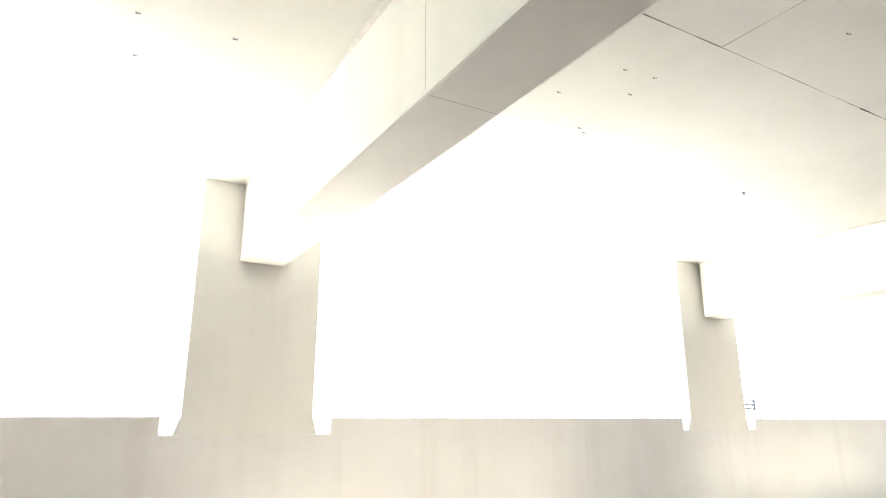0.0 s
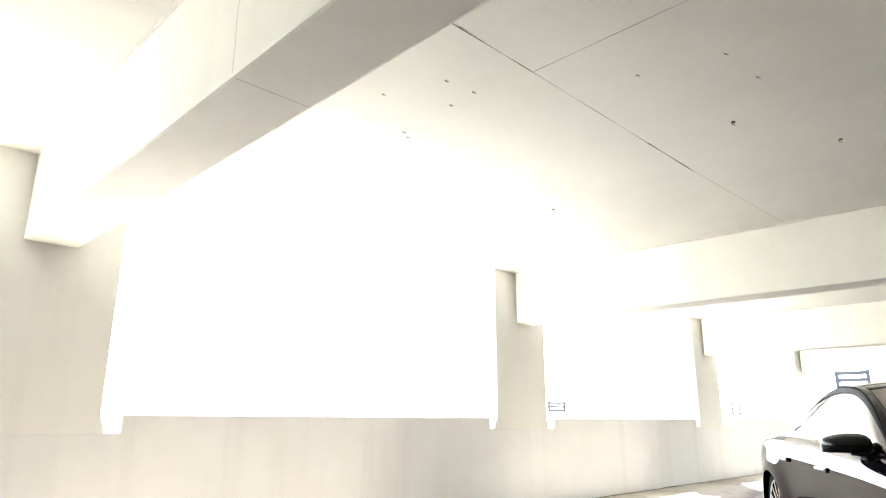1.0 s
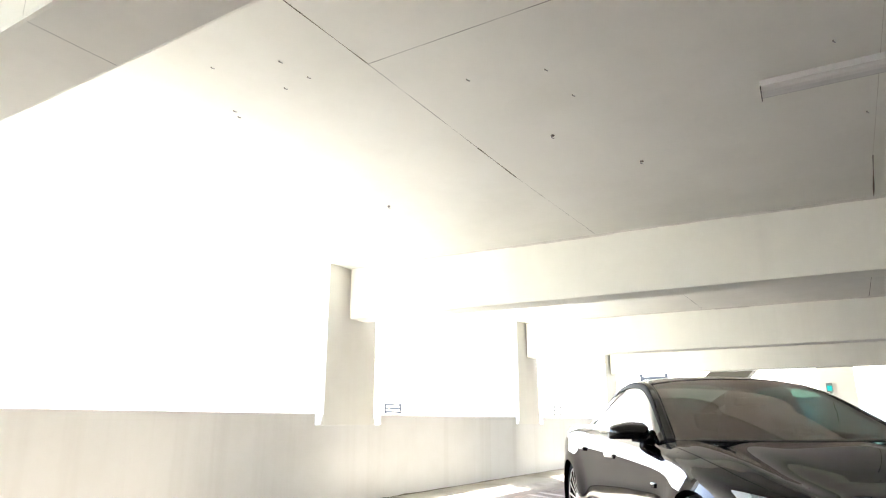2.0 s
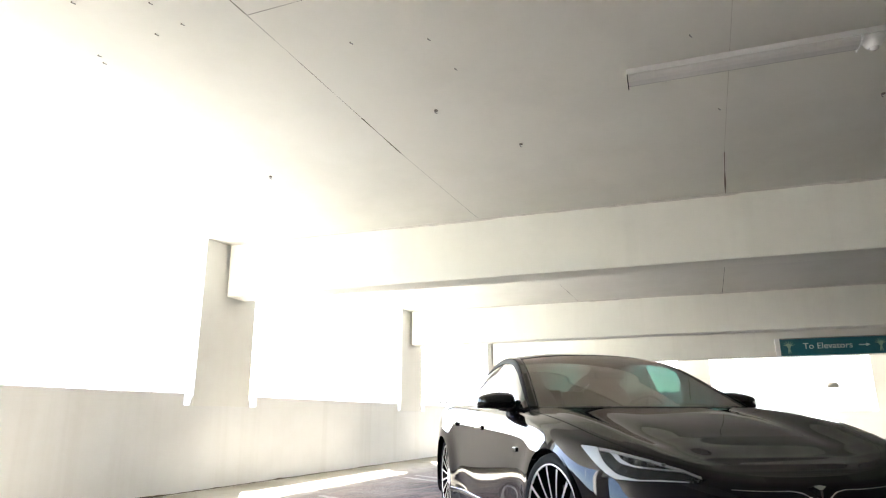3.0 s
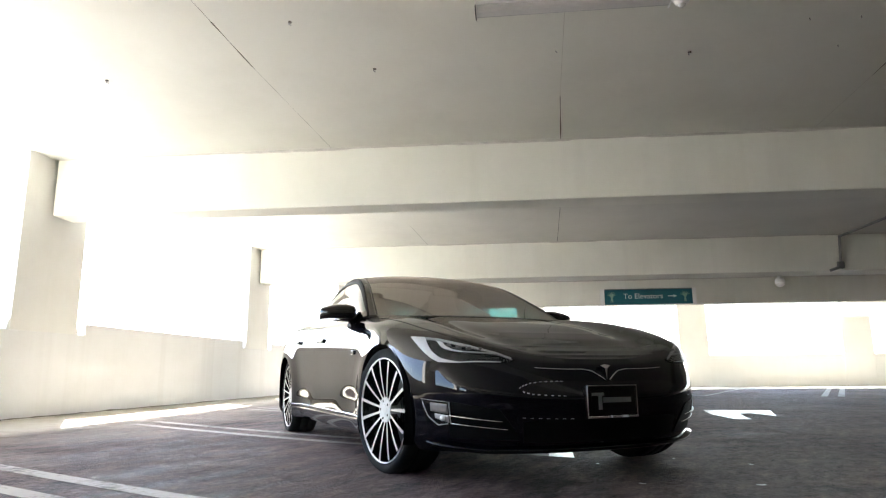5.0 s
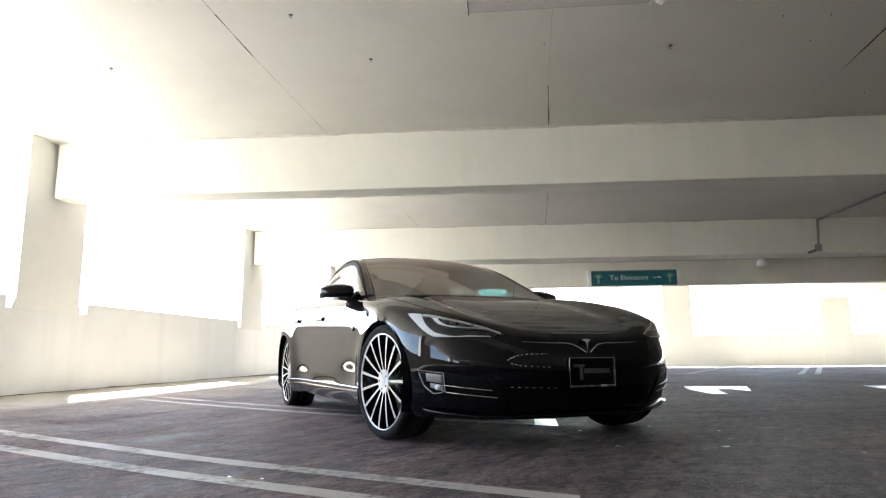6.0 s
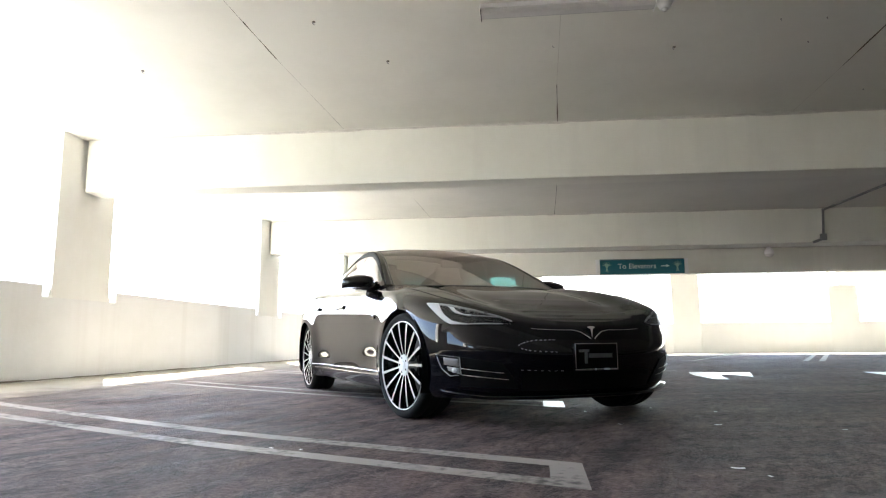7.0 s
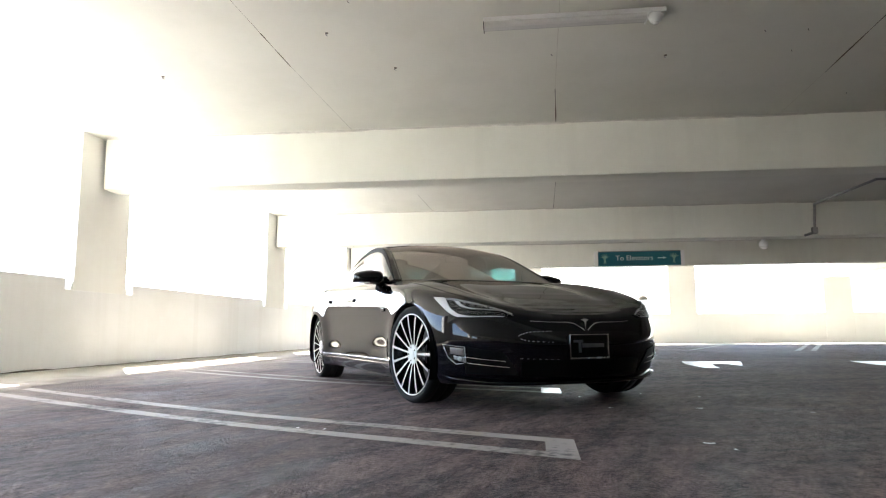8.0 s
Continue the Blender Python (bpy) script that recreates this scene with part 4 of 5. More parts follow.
# greenhouse: rail along pillar and roof, centre line; x, y, z
RAIL = [(-0.74, 0.815, 0.952), (-1.06, 0.742, 1.118), (-1.40, 0.668, 1.278), (-1.75, 0.612, 1.374), (-2.2, 0.580, 1.400), (-2.7, 0.562, 1.345), (-3.2, 0.545, 1.215), (-3.66, 0.53, 1.066)]
MID = [(-0.53, 0, 0.952), (-0.96, 0, 1.145), (-1.36, 0, 1.322), (-1.75, 0, 1.420), (-2.2, 0, 1.447), (-2.7, 0, 1.400), (-3.25, 0, 1.268), (-3.85, 0, 1.075)]



def top_point(w, k):
    r, c = catmull(RAIL, w), catmull(MID, w)
    a = abs(k)
    return Vector((c[0] + (r[0] - c[0]) * a ** 2.0, r[1] * k, c[2] + (r[2] - c[2]) * a ** 2.5))


def top_sheet(name, w0, w1, k0, k1, material, n=24, m=24, thick=0.006, label=""):
    bm = bmesh.new()
    sheet(bm, [[top_point(w0 + (w1 - w0) * i / n, k0 + (k1 - k0) * j / m) for j in range(m + 1)] for i in range(n + 1)])
    ob = part(name, bm, material, car, label, smooth=True)
    if thick:
        sol = ob.modifiers.new("thickness", "SOLIDIFY")
        sol.thickness, sol.offset = thick, -1
    return ob


top_sheet("windshield", 0.06, 2.72, -0.935, 0.935, SCREEN_GLASS, 28, 28, 0, label="clear green-tinted windshield")
top_sheet("roof", 2.735, 3.1, -0.935, 0.935, GLOSS_BLACK, 6, 24)
top_sheet("roof_glass", 3.11, 4.6, -0.90, 0.90, GLOSS_BLACK, 18, 24, label="black glass roof panel")
top_sheet("rear_glass", 4.62, 6.75, -0.88, 0.88, REAR_GLASS, 20, 20, 0)
top_sheet("rear_header", 6.76, 7.0, -0.9, 0.9, CAR_PAINT, 4, 16)
for k in (-1, 1):
    top_sheet("roof_rail", 0.0, 7.0, k * 0.937, k * 1.0, CAR_PAINT, 60, 3, 0.01)
    top_sheet("screen_seal", 0.10, 2.72, k * 0.928, k * 0.9365, SATIN_BLACK, 30, 1, 0.008)
top_sheet("cowl_panel", 0.0, 0.047, -0.97, 0.97, CAR_PAINT, 3, 28, 0.006)
top_sheet("screen_seal", 0.047, 0.06, -0.935, 0.935, SATIN_BLACK, 3, 28, 0.006)
top_sheet("frit_band", 2.62, 2.73, -0.93, 0.93, SATIN_BLACK, 3, 28, 0.004)


def lining(name, w0, w1, k0, k1, n, m):
    """Dark cabin lining a little inside the roof."""
    bm = bmesh.new()
    sheet(bm, [[top_point(w0 + (w1 - w0) * i / n, k0 + (k1 - k0) * j / m) * 1.0 - Vector((0, 0, 0.022)) for j in range(m + 1)] for i in range(n + 1)])
    return part(name, bm, TRIM_DARK, car, smooth=True)


lining("headliner", 2.75, 4.6, -0.97, 0.97, 16, 20)
for k in (-1, 1):
    lining("pillar_trim", 0.3, 2.8, k * 0.90, k * 0.98, 24, 2)
    lining("pillar_trim", 4.55, 6.9, k * 0.84, k * 0.98, 24, 2)


def side_point(w, k, out=0.0):
    """Side of the cabin: k from the belt (0) up to the rail (1)."""
    r = catmull(RAIL, w)
    e = skin(s_at(r[0]), 1.0)
    f = min(1, max(0, (-0.74 - r[0]) / 2.6))
    e = e + Vector((0, -0.17 * f * f * (3 - 2 * f), 0.012 * f))
    bulge = 0.020 * math.sin(math.pi * k)
    return Vector((e.x + (r[0] - e.x) * k, e.y + (r[1] - e.y) * k + bulge + out, e.z + (r[2] - e.z) * k))


def side_sheet(name, w0, w1, k0, k1, side, material, n=24, m=8, out=0.0, thick=0.006, label=""):
    bm = bmesh.new()
    rows = [[side_point(w0 + (w1 - w0) * i / n, k0 + (k1 - k0) * j / m, out) for j in range(m + 1)] for i in range(n + 1)]
    sheet(bm, rows if side > 0 else mirrored(rows))
    ob = part(name, bm, material, car, label, smooth=True)
    if thick:
        sol = ob.modifiers.new("thickness", "SOLIDIFY")
        sol.thickness, sol.offset = thick, 0
    return ob


def w_at(x):
    ws = np.linspace(0, len(RAIL) - 1, 400)
    return float(np.interp(-x, [-catmull(RAIL, w)[0] for w in ws], ws))


for side in (-1, 1):
    rows = []
    for w in np.linspace(0.0, len(RAIL) - 1, 40):
        a, b = skin(s_at(catmull(RAIL, w)[0]), 1.0), side_point(w, 0.0)
        rows.append([a.lerp(b, k) + Vector((0, 0, 0.006 * math.sin(math.pi * k))) for k in (0, 0.25, 0.5, 0.75, 1)])
    bm = bmesh.new()
    sheet(bm, rows if side > 0 else mirrored(rows))
    part("shoulder", bm, CAR_PAINT, car, smooth=True)
    wb, wc, wd = w_at(-1.88), w_at(-2.72), w_at(-3.24)
    side_sheet("side_window", 0.42, wb - 0.025, 0.06, 0.90, side, SIDE_GLASS, 24, 8, 0.0, 0)
    side_sheet("side_window", wb + 0.025, wc, 0.06, 0.90, side, DARK_GLASS, 18, 8, 0.0, 0)
    side_sheet("quarter_window", wc + 0.03, wd, 0.06, 0.86, side, DARK_GLASS, 10, 8, 0.0, 0)
    side_sheet("b_pillar", wb - 0.025, wb + 0.025, 0.05, 0.92, side, BLACK_GLASS, 4, 8, 0.001, 0)
    side_sheet("c_pillar", wc, wc + 0.03, 0.05, 0.92, side, BLACK_GLASS, 3, 8, 0.001, 0)
    side_sheet("window_frame", 0.03, wd + 0.3, 0.90, 1.0, side, SATIN_BLACK, 50, 3, 0.002)
    side_sheet("window_trim", 0.42, wd, 0.885, 0.905, side, SATIN_BLACK, 40, 1, 0.006, 0.004)
    side_sheet("belt_trim", 0.30, wd, 0.0, 0.06, side, GLOSS_BLACK, 50, 2, 0.003)
    side_sheet("mirror_sail", 0.03, 0.42, 0.0, 0.90, side, GLOSS_BLACK, 8, 6, 0.002)
    side_sheet("rear_pillar", wd, 7.0, 0.0, 1.0, side, CAR_PAINT, 20, 8)
    side_sheet("pillar_lining", wd - 0.1, 6.9, 0.0, 1.0, side, TRIM_DARK, 20, 8, -0.03)

# tail deck between the flanks
bm = bmesh.new()
rows = []
for s in np.linspace(s_at(-3.62), len(OUTLINE) - 1.02, 14):
    e = skin(s, 1.0)
    rows.append([Vector((e.x, e.y * k, e.z + 0.03 * (1 - k * k))) for k in np.linspace(-1, 1, 17)])
sheet(bm, rows)
part("tailgate", bm, CAR_PAINT, car, smooth=True)
bm = bmesh.new()
sheet(bm, [[Vector((x, y, 1.03)) for y in np.linspace(-0.86, 0.86, 9)] for x in np.linspace(-3.2, -3.7, 4)])
part("parcel_shelf", bm, TRIM_DARK, car)


def skin_patch(name, s0, s1, h_lo, h_hi, side, material, out=0.004, n=24, m=8, parent=None, label="", thick=0.004):
    """A fitted piece lying on the body; h_lo and h_hi are functions of the share along it."""
    bm = bmesh.new()
    rows = []
    for i in range(n + 1):
        f = i / n
        a, b = h_lo(f), h_hi(f)
        rows.append([skin(s0 + (s1 - s0) * f, a + (b - a) * j / m, out) for j in range(m + 1)])
    sheet(bm, rows if side > 0 else mirrored(rows))
    ob = part(name, bm, material, parent or car, label, smooth=True)
    if thick:
        sol = ob.modifiers.new("thickness", "SOLIDIFY")
        sol.thickness, sol.offset = thick, 0
    return ob


# headlights: pointed at the nose, sweeping back over the wheel
def lerp_rows(rows):
    return lambda f: float(np.interp(f, [r[0] for r in rows], [r[1] for r in rows]))


HL_S = (2.15, 5.06)
HL_TOP = [(0, 0.928), (0.02, 0.937), (0.155, 0.967), (0.42, 0.977), (0.734, 0.963), (0.89, 0.945), (1, 0.926)]
HL_LOW = [(0, 0.926), (0.06, 0.882), (0.131, 0.872), (0.33, 0.832), (0.517, 0.790), (0.655, 0.768), (0.72, 0.784), (0.793, 0.817), (0.914, 0.883), (1, 0.924)]
GUIDE_IN = [(0.12, 0.879), (0.33, 0.842), (0.47, 0.806), (0.56, 0.803), (0.648, 0.806), (0.752, 0.855), (0.838, 0.930), (0.86, 0.95), (1, 0.926)]
HOOK = [(0.16, 0.945), (0.33, 0.919), (0.506, 0.893), (0.631, 0.892), (0.68, 0.912), (0.72, 0.938)]

for side in (-1, 1):
    top, low, inner, hook = lerp_rows(HL_TOP), lerp_rows(HL_LOW), lerp_rows(GUIDE_IN), lerp_rows(HOOK)
    hl = skin_patch("headlight", *HL_S, low, top, side, LAMP_INNER, 0.002, 70, 16, label="clear headlight with a white curved light guide")
    span = HL_S[1] - HL_S[0]

    def guide(name, f0, f1, a, b, material, out, n=24, label=""):
        """A strip inside the lamp between the levels a and b."""
        return skin_patch(name, HL_S[0] + f0 * span, HL_S[0] + f1 * span, lambda f: a(f0 + (f1 - f0) * f), lambda f: b(f0 + (f1 - f0) * f), side, material, out, n, 6, hl, label)

    guide("light_guide", 0.12, 0.995, low, lambda f: min(inner(f), top(f)), LAMP_WHITE, 0.009, 60)
    guide("upper_rim", 0.03, 0.85, lambda f: top(f) - 0.020, top, FOG_GLASS, 0.008, 40)
    guide("inner_hook", 0.45, 0.735, hook, lambda f: min(top(f) - 0.022, hook(f) + 0.010 + 0.030 * max(0, min(1, (f - 0.55) / 0.12))), LAMP_WHITE, 0.010, 24)
    guide("inner_hook", 0.16, 0.45, hook, lambda f: hook(f) + 0.010, FOG_GLASS, 0.010, 18)
    for f in (0.30, 0.40, 0.50, 0.60):
        p = skin(HL_S[0] + f * span, hook(f) + 0.034, 0.0)
        bm = bmesh.new()
        bmesh.ops.create_uvsphere(bm, u_segments=14, v_segments=8, radius=0.013, matrix=Matrix.Translation((p.x, p.y * side, p.z)))
        part("projector", bm, BRAKE, hl, smooth=True)
    for f in (0.22, 0.27, 0.32, 0.37, 0.42, 0.47, 0.52):
        skin_patch("lamp_rib", HL_S[0] + f * span, HL_S[0] + (f + 0.006) * span, lambda q, f=f: hook(f) + 0.012, lambda q, f=f: max(hook(f) + 0.014, top(f) - 0.024), side, BRAKE, 0.008, 1, 3, hl)
    skin_patch("lens", *HL_S, low, top, side, LENS, 0.016, 70, 14, hl, "clear lens", 0)

# nose panel with rim reflections set as white beads, trim line, lower intake, side vents
NOSE_TOP = [(0, 0.752), (0.44, 0.750), (0.58, 0.742), (0.76, 0.726), (0.87, 0.702), (0.95, 0.668), (1, 0.634)]
NOSE_LOW = [(0, 0.590), (0.85, 0.590), (0.94, 0.604), (1, 0.630)]
NOSE_END = 2.13
for side in (-1, 1):
    nose = skin_patch("nose_panel", 0, NOSE_END, lerp_rows(NOSE_LOW), lerp_rows(NOSE_TOP), side, GLOSS_BLACK, 0.0012, 36, 6, bumper, thick=0)
    for edge, lift, rows in ((lerp_rows(NOSE_TOP), 1, (0.53, 0.58, 0.64, 0.70, 0.76, 0.82, 0.87, 0.915, 0.95, 0.98)), (lerp_rows(NOSE_LOW), -1, (0.52, 0.58, 0.65, 0.72, 0.79, 0.85, 0.90, 0.945))):
        for k, f in enumerate(rows):
            big = 0.3 + 0.7 * min(1, (f - 0.45) / 0.3)
            long, thick = 0.015 * (1.35 - 0.7 * f), 0.0045 * big
            # reflections as white dashes, on the right side only
            if side < 0:
                skin_patch("rim_glint", (f - long) * NOSE_END, min(1, f + long) * NOSE_END, lambda q, f=f: edge(f - long + 2 * long * q) - thick, lambda q, f=f: edge(f - long + 2 * long * q) + thick, side, LAMP_WHITE, 0.004, 3, 1, nose, "small white bead, set for a reflection on the rim")
    skin_patch("nose_trim", 0.06, 1.70, lerp_rows([(0, 0.757), (0.055, 0.795), (0.165, 0.858), (0.30, 0.879), (1, 0.864)]), lerp_rows([(0, 0.779), (0.055, 0.813), (0.165, 0.870), (0.30, 0.888), (1, 0.870)]), side, CHROME, 0.004, 40, 1, bumper, "thin bright trim line")
    skin_patch("lower_intake", 0, 2.02, lambda f: 0.10, lerp_rows([(0, 0.345), (0.8, 0.347), (1, 0.30)]), side, SATIN_BLACK, 0.0015, 24, 4, bumper, "matt black lower intake", 0)
    # dim silver dashes for the reflections along the intake edge
    for k in range(7 if side < 0 else 0):
        f = 0.9 + 0.18 * k
        skin_patch("intake_glint", f, f + 0.07, lambda q: 0.348, lambda q: 0.3515, side, SILVER_PAINT, 0.003, 2, 1, bumper)
    vent = skin_patch("side_vent", 2.10, 3.80, lambda f: 0.125, lerp_rows([(0, 0.130), (0.09, 0.25), (0.26, 0.417), (1, 0.447)]), side, SATIN_BLACK, 0.0015, 36, 6, bumper, "black side vent", 0)
    skin_patch("vent_rim", 2.10, 2.56, lerp_rows([(0, 0.125), (0.33, 0.24), (1, 0.412)]), lerp_rows([(0, 0.133), (0.33, 0.255), (1, 0.422)]), side, GLOSS_BLACK, 0.004, 10, 1, vent)
    skin_patch("vent_rim", 2.56, 3.80, lambda f: 0.414 + 0.030 * f, lambda f: 0.419 + 0.030 * f, side, GLOSS_BLACK, 0.004, 16, 1, vent)
    for x0, x1, lo, hi in ((2.50, 3.74, 0.298, 0.316), (2.38, 3.70, 0.224, 0.249)):
        skin_patch("vent_blade", x0, x1, lambda f, lo=lo, hi=hi: lo + (hi - lo) * f, lambda f, lo=lo, hi=hi: lo + (hi - lo) * f + 0.0085, side, CHROME, 0.012, 18, 1, vent, "bright vent blade")
    fog = skin_patch("fog_lamp", 3.74, 4.46, lerp_rows([(0, 0.255), (0.5, 0.20), (0.85, 0.27), (1, 0.40)]), lambda f: 0.436, side, GLOSS_BLACK, 0.006, 20, 6, vent, "fog lamp in a dark housing")
    skin_patch("fog_bezel", 3.72, 3.745, lambda f: 0.255, lambda f: 0.436, side, GREY_STEEL, 0.011, 2, 4, fog)
    skin_patch("fog_bezel", 3.80, 4.42, lerp_rows([(0, 0.245), (0.42, 0.225), (0.8, 0.29), (1, 0.40)]), lerp_rows([(0, 0.252), (0.42, 0.236), (0.8, 0.302), (1, 0.425)]), side, FOG_GLASS, 0.011, 16, 1, fog)
    skin_patch("fog_bezel", 3.74, 4.46, lambda f: 0.434, lambda f: 0.439, side, GREY_STEEL, 0.011, 8, 1, fog)
    skin_patch("fog_lens", 3.78, 4.22, lambda f: 0.335 + 0.01 * f, lambda f: 0.418, side, FOG_LENS, 0.010, 8, 3, fog, "dull grey lens")
    skin_patch("fog_lens", 3.77, 4.12, lambda f: 0.258 + 0.03 * f, lambda f: 0.322 + 0.006 * f, side, FOG_GLASS, 0.010, 8, 3, fog, "bright reflector")
    bm = bmesh.new()
    p = skin(3.92, 0.295, 0.012)
    bmesh.ops.create_uvsphere(bm, u_segments=12, v_segments=8, radius=0.016, matrix=Matrix.Translation((p.x, p.y * side, p.z)))
    part("bulb", bm, LAMP_WHITE, fog, smooth=True)
    # splitter lip
    bm = bmesh.new()
    rows = []
    for s in np.linspace(0, s_at(0.40), 36):
        base = skin(s, 0.02, 0.0)
        grow = 0.024 + 0.030 * min(1, max(0, (s - 2.6) / 1.6))
        fade = min(1, max(0, (s_at(0.40) - s) / 0.55))
        o1, o2 = skin(s, 0.02, grow * fade), skin(s, 0.02, -0.03)
        rise = 0.045 * max(0, (s - 2.8) / 2) ** 1.4
        rows.append([Vector((o2.x, o2.y, base.z + 0.03 + rise)), Vector((base.x, base.y, base.z + 0.012 + rise)), Vector((o1.x, o1.y, base.z + 0.006 + rise)), Vector((o1.x, o1.y, base.z - 0.006 + rise)), Vector((o2.x, o2.y, base.z - 0.02 + rise * 0.5))])
    sheet(bm, rows if side > 0 else mirrored(rows))
    part("splitter", bm, CAR_PAINT, bumper, smooth=True)

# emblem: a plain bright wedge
e = skin(0, 0.885, 0.004)
em = bmesh.new()
for pts in (((-0.032, 0.020), (0.0, 0.026), (0.032, 0.020), (0.008, 0.006), (0.0, -0.060), (-0.008, 0.006)),):
    lo = [em.verts.new((e.x + 0.003 - 0.45 * max(0, b) , a, e.z + b)) for a, b in pts]
    hi = [em.verts.new((e.x + 0.020 - 0.45 * max(0, b), a, e.z + b)) for a, b in pts]
    em.faces.new(lo)
    em.faces.new(hi[::-1])
    for i in range(len(pts)):
        em.faces.new((lo[i], lo[(i + 1) % len(pts)], hi[(i + 1) % len(pts)], hi[i]))
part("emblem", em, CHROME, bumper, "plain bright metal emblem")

# plate: dark, with a bright frame and a plain device in place of the lettering
p = skin(0, 0.56, 0.001)
plate = part("front_plate", box(p.x - 0.012, p.x + 0.004, -0.150, 0.150, 0.332, 0.484, 0.003), GLOSS_BLACK, car, "dark dealer plate in a bright frame")
fr = bmesh.new()
for y0, y1, z0, z1 in ((-0.158, 0.158, 0.483, 0.490), (-0.158, 0.158, 0.325, 0.336), (-0.158, -0.151, 0.334, 0.485), (0.151, 0.158, 0.334, 0.485)):
    box(p.x - 0.012, p.x + 0.009, y0, y1, z0, z1, 0.002, fr)
part("plate_frame", fr, CHROME, plate)
part("device", box(p.x + 0.004, p.x + 0.0065, -0.088, -0.066, 0.368, 0.448), SILVER_PAINT, plate, "plain silver block")
part("bar", box(p.x + 0.004, p.x + 0.0065, -0.058, 0.118, 0.402, 0.428), SILVER_PAINT, plate, "plain silver bar")
part("bar", box(p.x + 0.004, p.x + 0.0065, -0.128, -0.054, 0.436, 0.452), SILVER_PAINT, plate, "plain silver bar")
for y, w in ((-0.012, 0.010), (0.072, 0.040)):
    part("fastener", box(p.x + 0.006, p.x + 0.013, y - w / 2, y + w / 2, 0.327, 0.338, 0.002), LAMP_WHITE, plate, "small pale reflector")

# sills, door handles, mirrors
for side in (-1, 1):
    bm = bmesh.new()
    rows = []
    for x in np.linspace(-0.385, -2.575, 30):
        q = skin(s_at(x), 0.16)
        rows.append([Vector((x, q.y + 0.000, 0.297)), Vector((x, q.y + 0.006, 0.296)), Vector((x, q.y + 0.009, 0.292)), Vector((x, q.y + 0.004, 0.250)), Vector((x, q.y - 0.003, 0.205)), Vector((x, q.y - 0.020, 0.176)), Vector((x, q.y - 0.06, 0.160))])
    sheet(bm, rows if side > 0 else mirrored(rows))
    sill = part("side_skirt", bm, CAR_PAINT, car, smooth=True)
    bm = bmesh.new()
    rows = [[Vector((x, skin(s_at(x), 0.16).y + 0.0070, z)) for z in (0.262, 0.2645)] for x in np.linspace(-0.5, -2.5, 24)]
    sheet(bm, rows if side > 0 else mirrored(rows))
    part("sill_trim", bm, CHROME, sill, "thin bright sill line")
    for x, door in ((-1.70, "front_door"), (-2.58, "rear_door")):
        q = skin(s_at(x), 0.80, 0.004)
        bm = box(x - 0.11, x + 0.11, q.y * side - 0.008, q.y * side + 0.008, q.z - 0.012, q.z + 0.012, 0.007)
        part("door_handle", bm, CHROME, bodies[door, side], "flush bright handle")
        bm = box(x + 0.10, x + 0.15, q.y * side - 0.009, q.y * side + 0.009, q.z - 0.018, q.z + 0.018, 0.006)
        part("handle_recess", bm, GLOSS_BLACK, bodies[door, side])
    q = skin(s_at(-0.60), 0.66, 0.004)
    bm = box(-0.645, -0.575, q.y * side - 0.006, q.y * side + 0.006, q.z + 0.012, q.z + 0.040, 0.005)
    part("side_repeater", bm, GLOSS_BLACK, bodies["fender", side], "small dark side repeater")
    bm = bmesh.new()
    bmesh.ops.create_cube(bm, size=1)
    bmesh.ops.subdivide_edges(bm, edges=bm.edges[:], cuts=5, use_grid_fill=True)
    for v in bm.verts:
        n = v.co * 2
        r = (abs(n.x) ** 4 + abs(n.y) ** 4 + abs(n.z) ** 4) ** 0.25
        n /= r
        slim = 1 - 0.30 * max(0, n.x)
        z = n.z * 0.066 * slim
        if n.z > 0:
            z *= 1 - 0.28 * max(0, n.y)
        else:
            z = max(z * 1.3, -0.046)
        v.co = Vector((n.x * 0.105 - 0.02 * n.y, n.y * 0.135, z * (1.12 if n.z > 0 else 0.9)))
    m = Matrix.Diagonal((1, side, 1, 1)) @ pose(-1.075, 0.96, 1.0, 0, 0, 10)
    bmesh.ops.transform(bm, matrix=m, verts=bm.verts[:])
    mir = part("door_mirror", bm, GLOSS_BLACK, car, "gloss black door mirror", smooth=True)
    bm = rod(bmesh.new(), (-1.03, 0.95 * side, 0.965), (-0.97, 0.82 * side, 0.955), 0.022, 12, 0.034)
    part("mirror_arm", bm, GLOSS_BLACK, mir, smooth=True)
    bm = bmesh.new()
    bmesh.ops.create_circle(bm, cap_ends=True, segments=28, radius=1, matrix=Matrix.Diagonal((1, side, 1, 1)) @ pose(-1.164, 0.94, 1.008, 0, -90, 10) @ Matrix.Diagonal((0.055, 0.098, 1, 1)))
    part("mirror_glass", bm, CHROME, mir)

# cabin
cab = bmesh.new()
box(-3.4, -0.62, -0.80, 0.80, 0.30, 0.42, bm=cab)
part("cabin_floor", cab, TRIM_DARK, car)
part("underbody", box(-3.7, 0.50, -0.66, 0.66, 0.17, 0.28, 0.02), SATIN_BLACK, car)
bm = bmesh.new()
sheet(bm, [[Vector((x, y, z + 0.02 * (1 - (y / 0.78) ** 2))) for y in np.linspace(-0.78, 0.78, 15)] for x, z in ((-0.62, 0.92), (-0.85, 0.945), (-1.05, 0.955), (-1.16, 0.93), (-1.20, 0.82), (-1.16, 0.60))])
part("dashboard", bm, TRIM_DARK, car, smooth=True)
bm = lathe([(0.175 + 0.014 * math.cos(a), 0.014 * math.sin(a)) for a in np.linspace(0, 2 * math.pi, 9)], 32, "Z")
rod(bm, (-0.17, 0, 0), (0.17, 0, 0), 0.014, 8)
